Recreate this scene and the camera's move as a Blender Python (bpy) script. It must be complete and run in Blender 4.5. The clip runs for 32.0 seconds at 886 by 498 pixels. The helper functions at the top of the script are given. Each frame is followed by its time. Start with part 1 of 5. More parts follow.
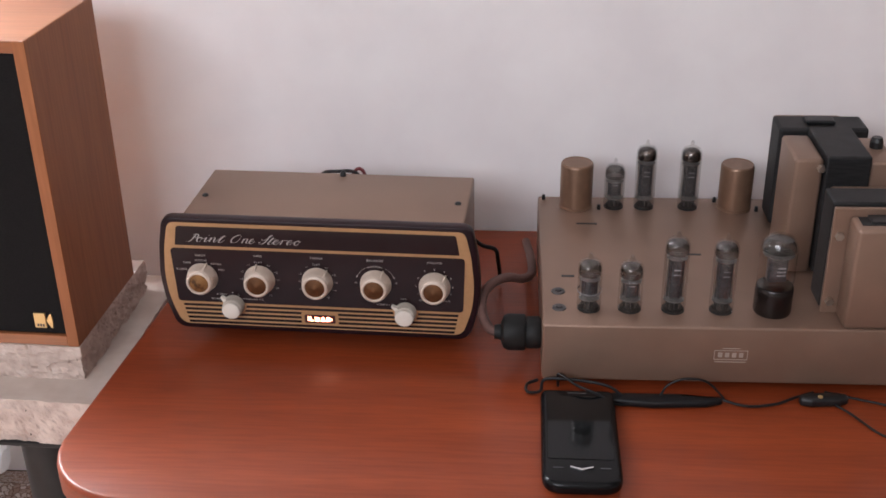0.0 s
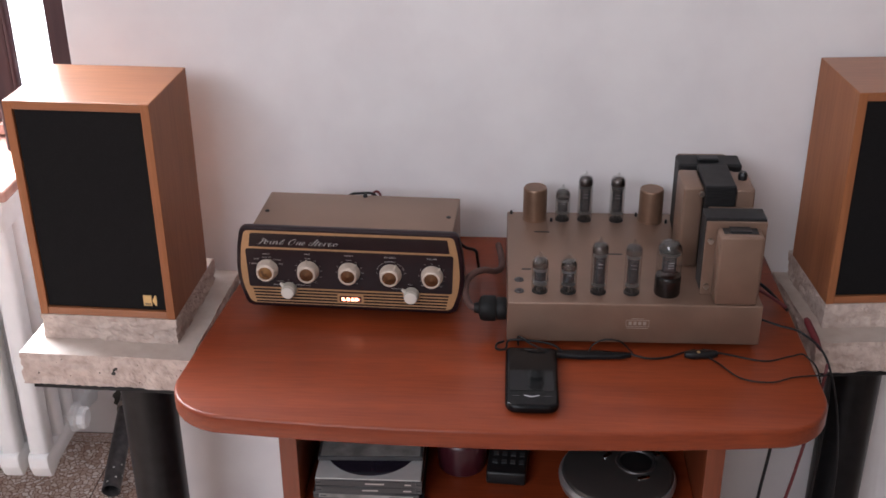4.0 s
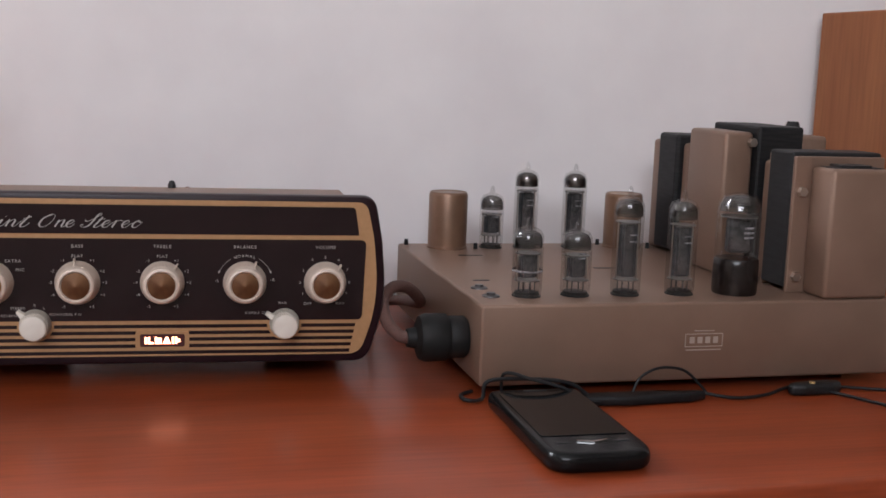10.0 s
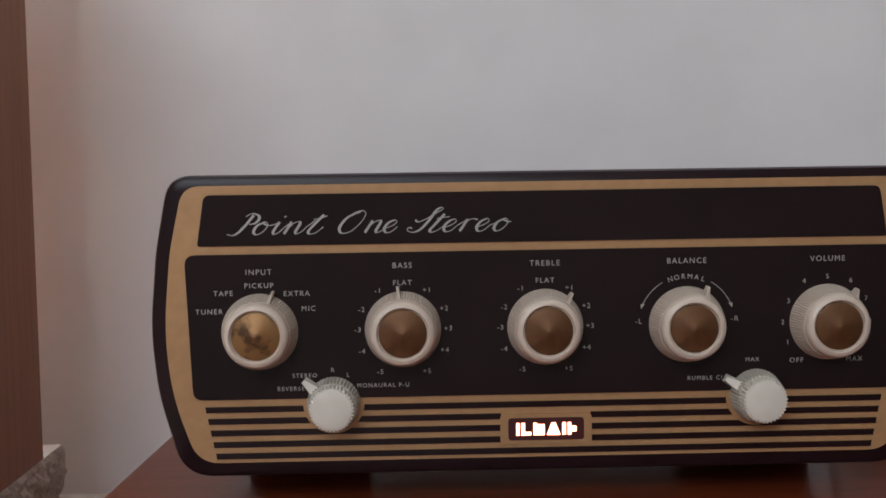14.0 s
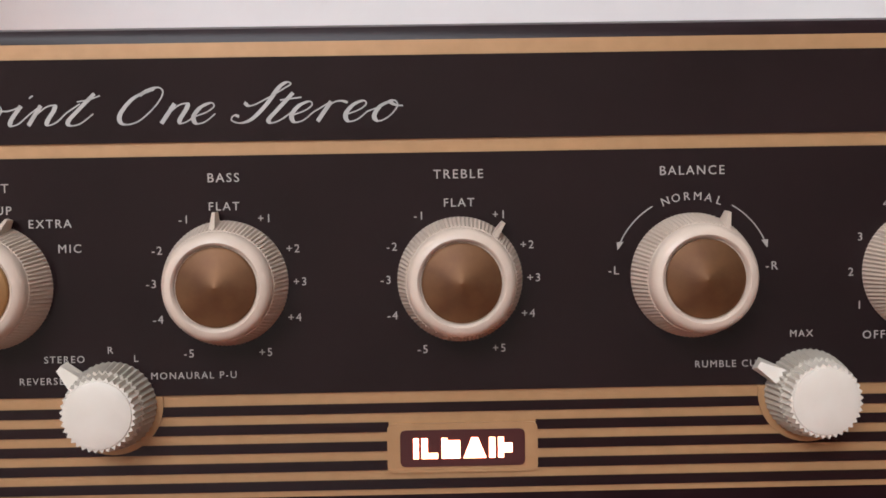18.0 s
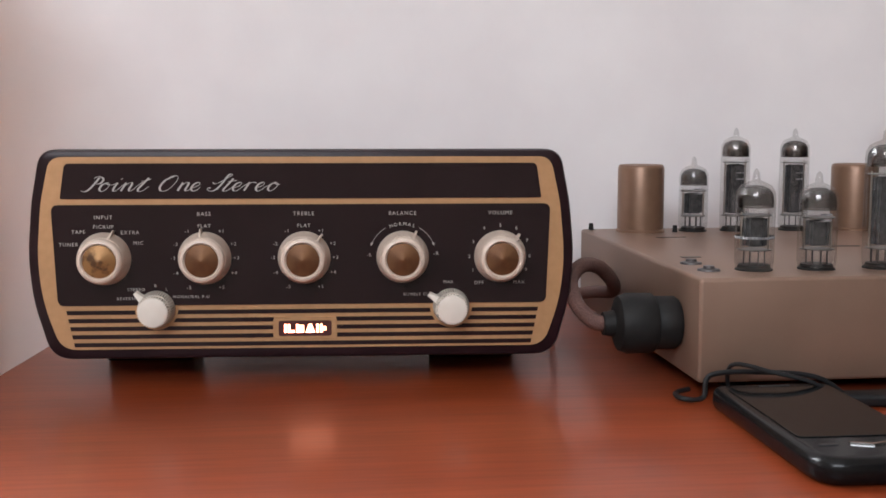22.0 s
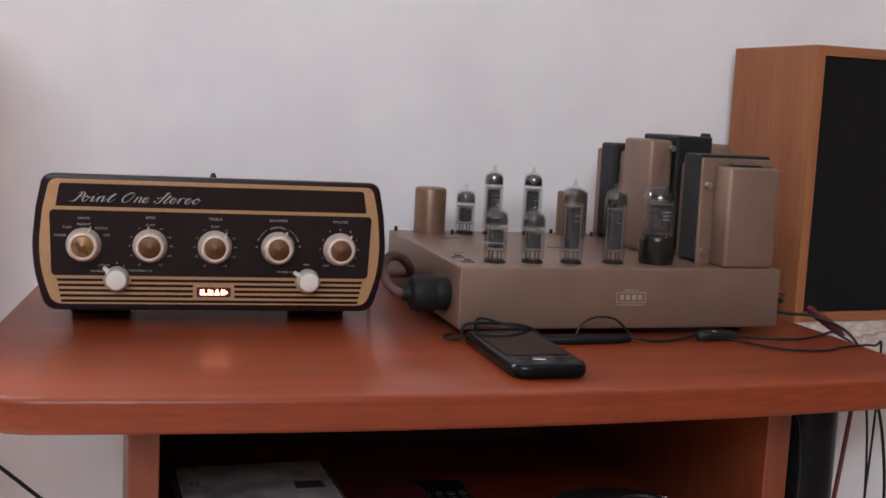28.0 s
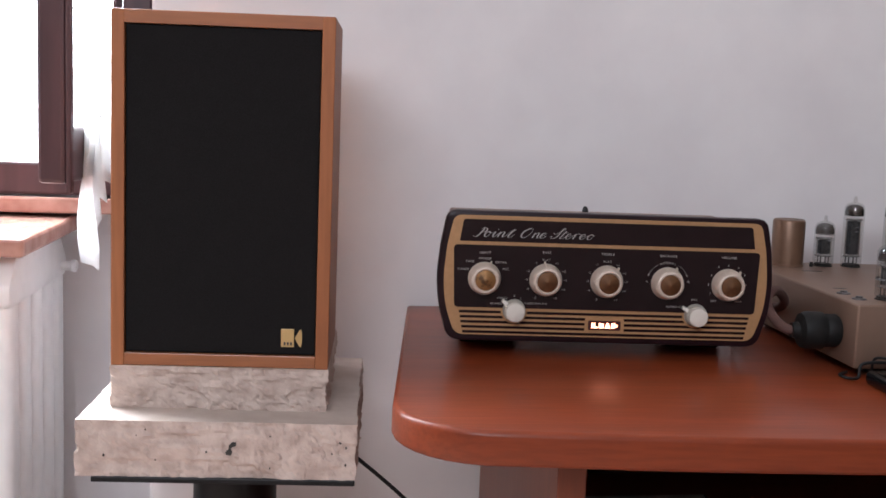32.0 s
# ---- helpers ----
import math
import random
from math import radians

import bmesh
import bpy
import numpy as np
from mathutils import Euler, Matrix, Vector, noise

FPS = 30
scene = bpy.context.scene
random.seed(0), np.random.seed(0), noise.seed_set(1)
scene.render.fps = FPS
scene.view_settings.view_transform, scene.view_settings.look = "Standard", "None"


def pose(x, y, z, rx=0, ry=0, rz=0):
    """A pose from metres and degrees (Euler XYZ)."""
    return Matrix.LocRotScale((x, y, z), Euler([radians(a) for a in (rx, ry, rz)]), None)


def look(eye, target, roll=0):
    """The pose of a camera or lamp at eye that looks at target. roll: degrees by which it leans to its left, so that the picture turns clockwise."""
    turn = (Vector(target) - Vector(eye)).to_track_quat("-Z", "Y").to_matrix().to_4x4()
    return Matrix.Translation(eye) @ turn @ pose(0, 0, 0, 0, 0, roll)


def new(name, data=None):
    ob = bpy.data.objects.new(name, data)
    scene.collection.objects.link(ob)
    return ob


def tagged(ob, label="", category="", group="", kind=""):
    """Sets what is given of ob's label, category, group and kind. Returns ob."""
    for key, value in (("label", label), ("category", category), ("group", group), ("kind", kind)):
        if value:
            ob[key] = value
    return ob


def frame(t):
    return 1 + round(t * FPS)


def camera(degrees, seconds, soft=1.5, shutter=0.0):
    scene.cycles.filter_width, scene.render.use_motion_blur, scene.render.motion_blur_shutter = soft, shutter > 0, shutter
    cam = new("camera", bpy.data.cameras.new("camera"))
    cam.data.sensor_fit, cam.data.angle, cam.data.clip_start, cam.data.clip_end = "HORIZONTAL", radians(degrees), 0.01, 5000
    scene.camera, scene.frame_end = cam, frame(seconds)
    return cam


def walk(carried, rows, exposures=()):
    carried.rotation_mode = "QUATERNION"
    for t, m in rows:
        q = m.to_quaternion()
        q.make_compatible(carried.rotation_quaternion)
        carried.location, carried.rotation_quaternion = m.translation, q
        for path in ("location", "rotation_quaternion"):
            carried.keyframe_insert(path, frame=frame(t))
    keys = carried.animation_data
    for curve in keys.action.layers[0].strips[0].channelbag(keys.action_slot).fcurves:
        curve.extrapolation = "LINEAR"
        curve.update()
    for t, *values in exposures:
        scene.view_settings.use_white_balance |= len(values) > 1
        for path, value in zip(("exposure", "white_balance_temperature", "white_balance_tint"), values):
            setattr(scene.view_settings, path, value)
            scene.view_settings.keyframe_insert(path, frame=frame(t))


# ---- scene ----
# The camera and its way round the hi-fi table.
PATH = [
    (0, (0.2228, -0.9054, 0.5715), (0.1190, -0.0195, 0.1194), -0.84),
    (0.5, (0.2494, -1.0059, 0.6070), (0.1099, -0.1186, 0.1673), -1.63),
    (1, (0.2460, -1.1117, 0.6696), (0.1160, -0.2211, 0.2337), -1.37),
    (1.5, (0.2500, -1.2184, 0.7242), (0.1293, -0.3268, 0.2878), -1.17),
    (2, (0.2500, -1.3000, 0.7709), (0.1376, -0.4076, 0.3340), -0.53),
    (2.5, (0.2595, -1.2906, 0.7656), (0.1574, -0.3979, 0.3267), -0.57),
    (3, (0.2600, -1.2871, 0.7595), (0.1625, -0.3949, 0.3185), -0.60),
    (3.5, (0.2602, -1.2908, 0.7613), (0.1638, -0.4029, 0.3114), -0.62),
    (5.5, (0.2491, -1.3169, 0.7648), (0.1681, -0.4188, 0.3325), 0.63),
    (6, (0.2581, -1.3118, 0.7491), (0.1595, -0.4265, 0.2947), 0.36),
    (6.5, (0.2097, -1.2722, 0.7288), (0.1358, -0.4003, 0.2446), 1.42),
    (7, (0.0997, -1.2442, 0.7125), (0.0605, -0.3706, 0.2274), 0.97),
    (7.5, (0.0680, -1.2000, 0.6988), (0.0655, -0.3238, 0.2169), 3.24),
    (8, (0.0777, -1.0812, 0.6398), (0.0367, -0.2178, 0.1370), 1.65),
    (8.5, (0.0464, -0.9537, 0.5318), (0.0555, -0.0714, 0.0610), 0.13),
    (9, (0.0277, -0.8424, 0.3234), (0.1564, 0.1034, 0.0253), 1.71),
    (9.5, (0.0124, -0.8123, 0.2564), (0.1525, 0.1623, 0.0816), 1.05),
    (10, (0.0337, -0.7720, 0.2165), (0.2301, 0.1965, 0.0631), 2.08),
    (10.5, (0.0428, -0.7840, 0.1976), (0.2389, 0.1854, 0.0503), 1.44),
    (11, (0.0300, -0.8096, 0.1904), (0.2145, 0.1644, 0.0586), 1.41),
    (11.5, (-0.0230, -0.8090, 0.1766), (0.1016, 0.1694, 0.0118), 2.51),
    (12, (-0.0659, -0.8017, 0.1867), (0.0061, 0.1840, 0.0346), -0.11),
    (12.5, (-0.0821, -0.8049, 0.1961), (-0.0088, 0.1814, 0.0480), 0.20),
    (13, (-0.0761, -0.7709, 0.1910), (-0.0128, 0.2173, 0.0512), 0.18),
    (13.5, (-0.0583, -0.6013, 0.1606), (-0.0168, 0.3918, 0.0514), -0.13),
    (14, (-0.0492, -0.4324, 0.1316), (-0.0248, 0.5648, 0.0607), -0.85),
    (14.5, (-0.0379, -0.3006, 0.1413), (-0.0619, 0.6935, 0.0356), -1.47),
    (16.5, (-0.0394, -0.2613, 0.1349), (-0.0227, 0.7336, 0.0359), -0.97),
    (17, (-0.0189, -0.2662, 0.0965), (0.0041, 0.7335, 0.0911), -0.79),
    (17.5, (-0.0162, -0.2659, 0.0990), (-0.0026, 0.7330, 0.0552), -0.71),
    (18, (-0.0081, -0.2651, 0.0893), (0.0080, 0.7338, 0.0451), -0.95),
    (18.5, (-0.0001, -0.2755, 0.0887), (0.0267, 0.7230, 0.0414), -0.93),
    (19, (0.0068, -0.3120, 0.1047), (0.0381, 0.6839, 0.0199), -0.11),
    (19.5, (0.0124, -0.3477, 0.1162), (0.0570, 0.6458, 0.0118), 0.47),
    (20, (0.0140, -0.3859, 0.1241), (0.0782, 0.6035, -0.0065), 0.23),
    (20.5, (0.0192, -0.4029, 0.1259), (0.0884, 0.5879, 0.0095), -0.12),
    (21, (0.0237, -0.4022, 0.1278), (0.0963, 0.5880, 0.0078), -0.24),
    (21.5, (0.0327, -0.4559, 0.1341), (0.1041, 0.5343, 0.0137), 0.01),
    (22, (0.0399, -0.6297, 0.1468), (0.0979, 0.3622, 0.0333), 0.01),
    (22.5, (-0.0084, -0.8174, 0.1874), (0.1143, 0.1646, 0.0443), 0.32),
    (23, (-0.0476, -0.9741, 0.1966), (0.1128, 0.0049, 0.0704), 0.23),
    (23.5, (-0.0251, -0.9821, 0.2006), (0.1558, -0.0064, 0.0769), 0.27),
    (24, (-0.0266, -0.9817, 0.2021), (0.1733, -0.0087, 0.0867), 0.71),
    (24.5, (-0.0260, -0.9857, 0.2026), (0.1823, -0.0139, 0.0918), 1.35),
    (26.5, (-0.0257, -0.9957, 0.1931), (0.1878, -0.0269, 0.0674), 2.03),
    (27, (-0.0199, -1.0009, 0.2036), (0.2183, -0.0404, 0.0593), 3.03),
    (27.5, (-0.0230, -1.0017, 0.1993), (0.2091, -0.0382, 0.0658), 2.55),
    (28, (-0.0355, -0.9995, 0.2030), (0.1946, -0.0345, 0.0773), 2.81),
    (28.5, (-0.0595, -0.9890, 0.2042), (0.1600, -0.0215, 0.0792), 3.04),
    (29, (-0.0786, -0.9867, 0.2057), (0.1373, -0.0180, 0.0832), 3.75),
    (29.5, (-0.0924, -0.9794, 0.2035), (0.1169, -0.0095, 0.0790), 4.00),
    (30, (-0.1121, -0.9840, 0.2077), (0.0680, -0.0079, 0.0860), 3.56),
    (30.5, (-0.1364, -0.9877, 0.2167), (0.0128, -0.0067, 0.0931), 3.02),
    (31, (-0.1630, -0.9895, 0.2249), (-0.0503, -0.0034, 0.1025), 2.61),
    (31.5, (-0.1960, -0.9996, 0.2338), (-0.1263, -0.0080, 0.1253), 2.56),
    (32, (-0.2015, -0.9912, 0.2195), (-0.1460, -0.0005, 0.0954), 2.10),
]
cam = camera(42.36, 32.0, soft=1.6)
EXPOSURES = [(0, 0.1, 6270, 9.1), (1, -0.1, 6200, 9.0), (3, -0.19, 6140, 9.0), (6, -0.1, 6130, 8.7), (7, 0.05, 6130, 8.5), (8.5, 0.1, 6243, 8.7), (10, -0.06, 6211, 8.3), (12, -0.05, 6154, 7.9), (13, -0.15, 6173, 4.0), (14, -0.4, 6020, 0.0), (14.5, -0.4, 6020, 0.0), (16.5, 0.28, 6020, 0.0), (17, 0.3, 6020, 0.0), (18.5, 0.46, 6350, 7.0), (20, 0.38, 6300, 6.0), (22, 0.26, 6250, 6.0), (23, -0.04, 6115, 6.3), (28, -0.04, 6090, 6.5), (30, -0.15, 6090, 6.9), (32, -0.26, 6040, 7.9)]
walk(cam, [(t, look(eye, target, roll)) for t, eye, target, roll in PATH], EXPOSURES)

# ---- light: overcast daylight through the back window, an added fill from the front ----
FLOOR = -0.628
CEIL = 2.25
ROOM = Matrix.Rotation(radians(2.7), 4, "Z")      # the room and the table stand a little turned
WALL = 0.275                                      # the wall behind the table
NICHE = 0.593                                     # the back of the window niche in it

world = bpy.data.worlds.new("sky")
scene.world = world
world.use_nodes = True
wn = world.node_tree.nodes
sky = wn.new("ShaderNodeTexSky")
sky.sky_type = "NISHITA"
sky.sun_disc = False
sky.sun_elevation, sky.sun_rotation = radians(51), radians(-14)
wn["Background"].inputs["Strength"].default_value = 0.12
world.node_tree.links.new(sky.outputs["Color"], wn["Background"].inputs["Color"])

sun = new("sun", bpy.data.lights.new("sun", "SUN"))
sun.data.energy, sun.data.angle, sun.data.color = 5.0, radians(2.0), (1.0, 0.96, 0.90)
sun.matrix_world = look((-0.15, 0.62, 0.78), (0, 0, 0))


def opening_light(name, eye, target, sx, sy, watts, colour):
    ob = new(name, bpy.data.lights.new(name, "AREA"))
    ob.data.shape, ob.data.size, ob.data.size_y = "RECTANGLE", sx, sy
    ob.data.energy, ob.data.color = watts, colour
    ob.matrix_world = ROOM @ look(eye, target)
    return ob


opening_light("daylight_back_window", (-1.12, NICHE + 0.16, 0.80), (-0.75, -0.8, -0.3), 1.1, 1.3, 150, (0.96, 0.96, 1.0))
# Added fill lamp in an unseen opening of the front wall.
opening_light("fill_front_opening", (-1.05, -3.15, 1.68), (-0.1, 0.3, 0.2), 1.8, 0.9, 64, (0.93, 0.92, 0.97))

# ---- materials ----


def material(name, colour, rough=0.5, metal=0.0, colour2=None, scale=40.0, stretch=(1, 1, 1), detail=4.0, bump=0.0, bump_scale=None,
             coat=0.0, spec=0.5, contrast=(0.35, 0.65), rough2=None):
    m = bpy.data.materials.new(name)
    m.use_nodes = True
    n, l = m.node_tree.nodes, m.node_tree.links
    b = n["Principled BSDF"]
    b.inputs["Base Color"].default_value = (*colour, 1)
    b.inputs["Roughness"].default_value = rough
    b.inputs["Metallic"].default_value = metal
    b.inputs["Coat Weight"].default_value = coat
    b.inputs["Coat Roughness"].default_value = 0.12
    b.inputs["Specular IOR Level"].default_value = spec
    co = n.new("ShaderNodeTexCoord")
    mp = n.new("ShaderNodeMapping")
    mp.inputs["Scale"].default_value = stretch
    l.new(co.outputs["Object"], mp.inputs["Vector"])
    nz = n.new("ShaderNodeTexNoise")
    nz.inputs["Scale"].default_value, nz.inputs["Detail"].default_value = scale, detail
    l.new(mp.outputs["Vector"], nz.inputs["Vector"])
    if colour2:
        r = n.new("ShaderNodeValToRGB")
        r.color_ramp.elements[0].position, r.color_ramp.elements[1].position = contrast
        r.color_ramp.elements[0].color, r.color_ramp.elements[1].color = (*colour, 1), (*colour2, 1)
        l.new(nz.outputs["Fac"], r.inputs["Fac"])
        out = r.outputs["Color"]
        # a second, broad scale of mottling
        n2 = n.new("ShaderNodeTexNoise")
        n2.inputs["Scale"].default_value, n2.inputs["Detail"].default_value = scale * 0.13, 2
        l.new(mp.outputs["Vector"], n2.inputs["Vector"])
        h = n.new("ShaderNodeHueSaturation")
        mr = n.new("ShaderNodeMapRange")
        mr.inputs["To Min"].default_value, mr.inputs["To Max"].default_value = 0.88, 1.12
        l.new(n2.outputs["Fac"], mr.inputs["Value"])
        l.new(mr.outputs["Result"], h.inputs["Value"])
        l.new(out, h.inputs["Color"])
        l.new(h.outputs["Color"], b.inputs["Base Color"])
    if rough2 is not None:
        mr = n.new("ShaderNodeMapRange")
        mr.inputs["To Min"].default_value, mr.inputs["To Max"].default_value = rough, rough2
        l.new(nz.outputs["Fac"], mr.inputs["Value"])
        l.new(mr.outputs["Result"], b.inputs["Roughness"])
    if bump:
        bp = n.new("ShaderNodeBump")
        bp.inputs["Strength"].default_value, bp.inputs["Distance"].default_value = bump, 0.002
        src = nz
        if bump_scale:
            src = n.new("ShaderNodeTexNoise")
            src.inputs["Scale"].default_value, src.inputs["Detail"].default_value = bump_scale, 5
            l.new(mp.outputs["Vector"], src.inputs["Vector"])
        l.new(src.outputs["Fac"], bp.inputs["Height"])
        l.new(bp.outputs["Normal"], b.inputs["Normal"])
    return m


def wood(name, dark, light, scale, along, rough, coat=0.0):
    """Veneer with long grain and fine pores; along: the axis of the grain."""
    stretch = [1.0, 1.0, 1.0]
    stretch["xyz".index(along)] = 0.06
    m = material(name, dark, rough, colour2=light, scale=scale, stretch=stretch, detail=8, contrast=(0.28, 0.72), coat=coat, bump=0.03, bump_scale=scale * 6)
    n, l = m.node_tree.nodes, m.node_tree.links
    b = n["Principled BSDF"]
    old = b.inputs["Base Color"].links[0].from_socket
    mp = next(x for x in n if x.type == "MAPPING")
    pores = n.new("ShaderNodeTexNoise")
    pores.inputs["Scale"].default_value, pores.inputs["Detail"].default_value = scale * 9, 6
    l.new(mp.outputs["Vector"], pores.inputs["Vector"])
    mr = n.new("ShaderNodeMapRange")
    mr.inputs["From Min"].default_value, mr.inputs["From Max"].default_value = 0.35, 0.6
    mr.inputs["To Min"].default_value, mr.inputs["To Max"].default_value = 0.83, 1.0
    l.new(pores.outputs["Fac"], mr.inputs["Value"])
    mx = n.new("ShaderNodeMix")
    mx.data_type, mx.blend_type = "RGBA", "MULTIPLY"
    mx.inputs["Factor"].default_value = 1.0
    l.new(old, mx.inputs["A"])
    l.new(mr.outputs["Result"], mx.inputs["B"])
    l.new(mx.outputs["Result"], b.inputs["Base Color"])
    return m


def glowing(name, colour, strength):
    m = material(name, colour, 0.4)
    b = m.node_tree.nodes["Principled BSDF"]
    b.inputs["Emission Color"].default_value = (*colour, 1)
    b.inputs["Emission Strength"].default_value = strength
    return m


def glass(name, colour=(1, 1, 1), rough=0.0, ior=1.45):
    m = material(name, colour, rough)
    m.node_tree.nodes["Principled BSDF"].inputs["Transmission Weight"].default_value = 1.0
    m.node_tree.nodes["Principled BSDF"].inputs["IOR"].default_value = ior
    return m


M_PLASTER = material("white_plaster", (0.80, 0.765, 0.77), 0.85, colour2=(0.86, 0.83, 0.83), scale=9, bump=0.22, bump_scale=26)
# Beige of the unseen walls, kept dark to cut bounce and reflections.
M_UNSEEN_WALL = material("unseen_wall_beige", (0.27, 0.24, 0.21), 0.85, colour2=(0.31, 0.28, 0.25), scale=9, bump=0.2, bump_scale=26)
M_CEILING = material("ceiling_paint", (0.78, 0.77, 0.76), 0.9)
M_CHERRY = wood("cherry_veneer", (0.186, 0.0310, 0.0088), (0.244, 0.0445, 0.0122), 34, "x", 0.48, coat=0.36)
M_CHERRY.node_tree.nodes["Principled BSDF"].inputs["Specular IOR Level"].default_value = 0.2
M_CHERRY.node_tree.nodes["Principled BSDF"].inputs["Coat Roughness"].default_value = 0.20
M_CHERRY_V = wood("cherry_veneer_upright", (0.150, 0.033, 0.0135), (0.205, 0.051, 0.0195), 22, "z", 0.36)
M_CABINET = wood("speaker_veneer", (0.300, 0.105, 0.042), (0.375, 0.143, 0.057), 26, "z", 0.50)
M_CABINET_TOP = wood("speaker_top_veneer", (0.300, 0.105, 0.042), (0.375, 0.143, 0.057), 26, "x", 0.30, coat=0.2)
M_CLOTH = material("black_grille_cloth", (0.0095, 0.0088, 0.0090), 0.95, colour2=(0.0155, 0.0145, 0.0148), scale=900, bump=0.3, bump_scale=1500, spec=0.1)
M_STONE = material("travertine", (0.455, 0.352, 0.302), 0.85, colour2=(0.60, 0.492, 0.432), scale=58, detail=12, bump=1.0, bump_scale=200, contrast=(0.36, 0.60))
M_STONE_TOP = material("sawn_travertine", (0.47, 0.390, 0.335), 0.6, colour2=(0.56, 0.485, 0.43), scale=30, detail=8, bump=0.12)
# Near-black standing in for the shade inside pits, bore and hole.
M_HOLLOW_SHADE = material("hollow_shade", (0.05, 0.045, 0.04), 0.95)
M_BLACK = material("black_plastic", (0.008, 0.008, 0.009), 0.38, colour2=(0.013, 0.013, 0.014), scale=120, spec=0.35)
M_RUBBER = material("black_rubber", (0.008, 0.008, 0.008), 0.6, colour2=(0.013, 0.013, 0.013), scale=90, spec=0.25)
M_STEEL_BLACK = material("black_painted_steel", (0.006, 0.006, 0.0065), 0.36, colour2=(0.011, 0.011, 0.012), scale=50, spec=0.22)
M_BRONZE = material("bronze_metallic_paint", (0.218, 0.139, 0.100), 0.37, metal=0.42, colour2=(0.240, 0.154, 0.112), scale=26, bump=0.035, bump_scale=900, rough2=0.48)
M_CAN = material("gold_lacquered_can", (0.20, 0.118, 0.078), 0.36, metal=0.5, colour2=(0.225, 0.135, 0.088), scale=90)
M_CORE = material("dark_lamination_steel", (0.009, 0.009, 0.0095), 0.5, colour2=(0.018, 0.018, 0.019), scale=60, stretch=(1, 1, 8), spec=0.25)
M_SCREW = material("zinc_screw", (0.48, 0.44, 0.40), 0.35, metal=1.0)
M_GOLD = material("champagne_gold_panel", (0.40, 0.226, 0.104), 0.42, metal=0.2, colour2=(0.44, 0.253, 0.120), scale=220)
M_PLUM = material("plum_black_enamel", (0.0125, 0.0060, 0.0070), 0.13, colour2=(0.016, 0.0078, 0.009), scale=30, spec=0.26)
M_FRAME = material("plum_moulded_rim", (0.014, 0.0058, 0.0075), 0.30, colour2=(0.019, 0.008, 0.0105), scale=60, spec=0.18)
M_CREAM = material("cream_bakelite", (0.57, 0.465, 0.385), 0.36, colour2=(0.63, 0.525, 0.44), scale=120)
M_IVORY = material("ivory_plastic", (0.68, 0.625, 0.55), 0.40, colour2=(0.72, 0.67, 0.60), scale=120)
M_IVORY_DULL = material("dull_ivory_plastic", (0.46, 0.415, 0.355), 0.45, colour2=(0.52, 0.475, 0.41), scale=160)
M_CAP = material("spun_bronze_cap", (0.105, 0.045, 0.018), 0.42, metal=0.55, colour2=(0.165, 0.078, 0.032), scale=110, rough2=0.55)
M_CAP_WORN = material("worn_bronze_cap", (0.085, 0.042, 0.018), 0.42, metal=0.55, colour2=(0.26, 0.135, 0.05), scale=170, detail=8, contrast=(0.38, 0.52))
M_PRINT = material("silver_print", (0.42, 0.385, 0.365), 0.5)
M_SCRIPT = material("silver_script", (0.42, 0.405, 0.395), 0.35, metal=0.2)
M_LIT = glowing("lit_sign", (1.0, 0.34, 0.20), 9.0)
M_LAMPBOX = glowing("sign_window", (0.045, 0.006, 0.006), 0.10)


def thin_glass(name, tint):
    m = bpy.data.materials.new(name)
    m.use_nodes = True
    n, l = m.node_tree.nodes, m.node_tree.links
    n.remove(n["Principled BSDF"])
    clear, shine, mix, edge = n.new("ShaderNodeBsdfTransparent"), n.new("ShaderNodeBsdfGlossy"), n.new("ShaderNodeMixShader"), n.new("ShaderNodeLayerWeight")
    clear.inputs["Color"].default_value = (*tint, 1)
    shine.inputs["Roughness"].default_value = 0.04
    edge.inputs["Blend"].default_value = 0.12
    less = n.new("ShaderNodeMapRange")
    less.inputs["To Min"].default_value, less.inputs["To Max"].default_value = 0.05, 0.45
    l.new(edge.outputs["Facing"], less.inputs["Value"])
    l.new(less.outputs["Result"], mix.inputs["Fac"])
    l.new(clear.outputs["BSDF"], mix.inputs[1])
    l.new(shine.outputs["BSDF"], mix.inputs[2])
    l.new(mix.outputs["Shader"], n["Material Output"].inputs["Surface"])
    return m


M_TUBE = thin_glass("valve_glass", (0.90, 0.90, 0.895))
M_SMOKE = thin_glass("smoky_getter", (0.36, 0.345, 0.34))
M_MARK = material("pale_bronze_print", (0.36, 0.29, 0.24), 0.5)
M_GETTER = material("getter_mirror", (0.030, 0.025, 0.023), 0.18, metal=0.9, colour2=(0.17, 0.148, 0.14), scale=110)
M_PLATE = material("grey_valve_plate", (0.030, 0.031, 0.034), 0.38, metal=0.35, colour2=(0.085, 0.087, 0.092), scale=260)
M_WORN = material("worn_white_print", (0.13, 0.13, 0.135), 0.6, colour2=(0.27, 0.27, 0.28), scale=700, contrast=(0.45, 0.55))
M_MICA = material("mica_spacer", (0.08, 0.077, 0.074), 0.35, colour2=(0.15, 0.144, 0.138), scale=300)
M_BASE_BROWN = material("dark_brown_valve_base", (0.009, 0.006, 0.0055), 0.25, spec=0.4)
M_PHONE = material("gloss_black_phone", (0.004, 0.004, 0.0045), 0.24, spec=0.22)
M_SCREEN = material("phone_screen", (0.006, 0.0065, 0.007), 0.08, coat=0.1, spec=0.2)
M_CHROME = material("chrome", (0.75, 0.75, 0.76), 0.12, metal=1.0)
M_WIRE = material("black_wire", (0.006, 0.006, 0.007), 0.5, spec=0.3)
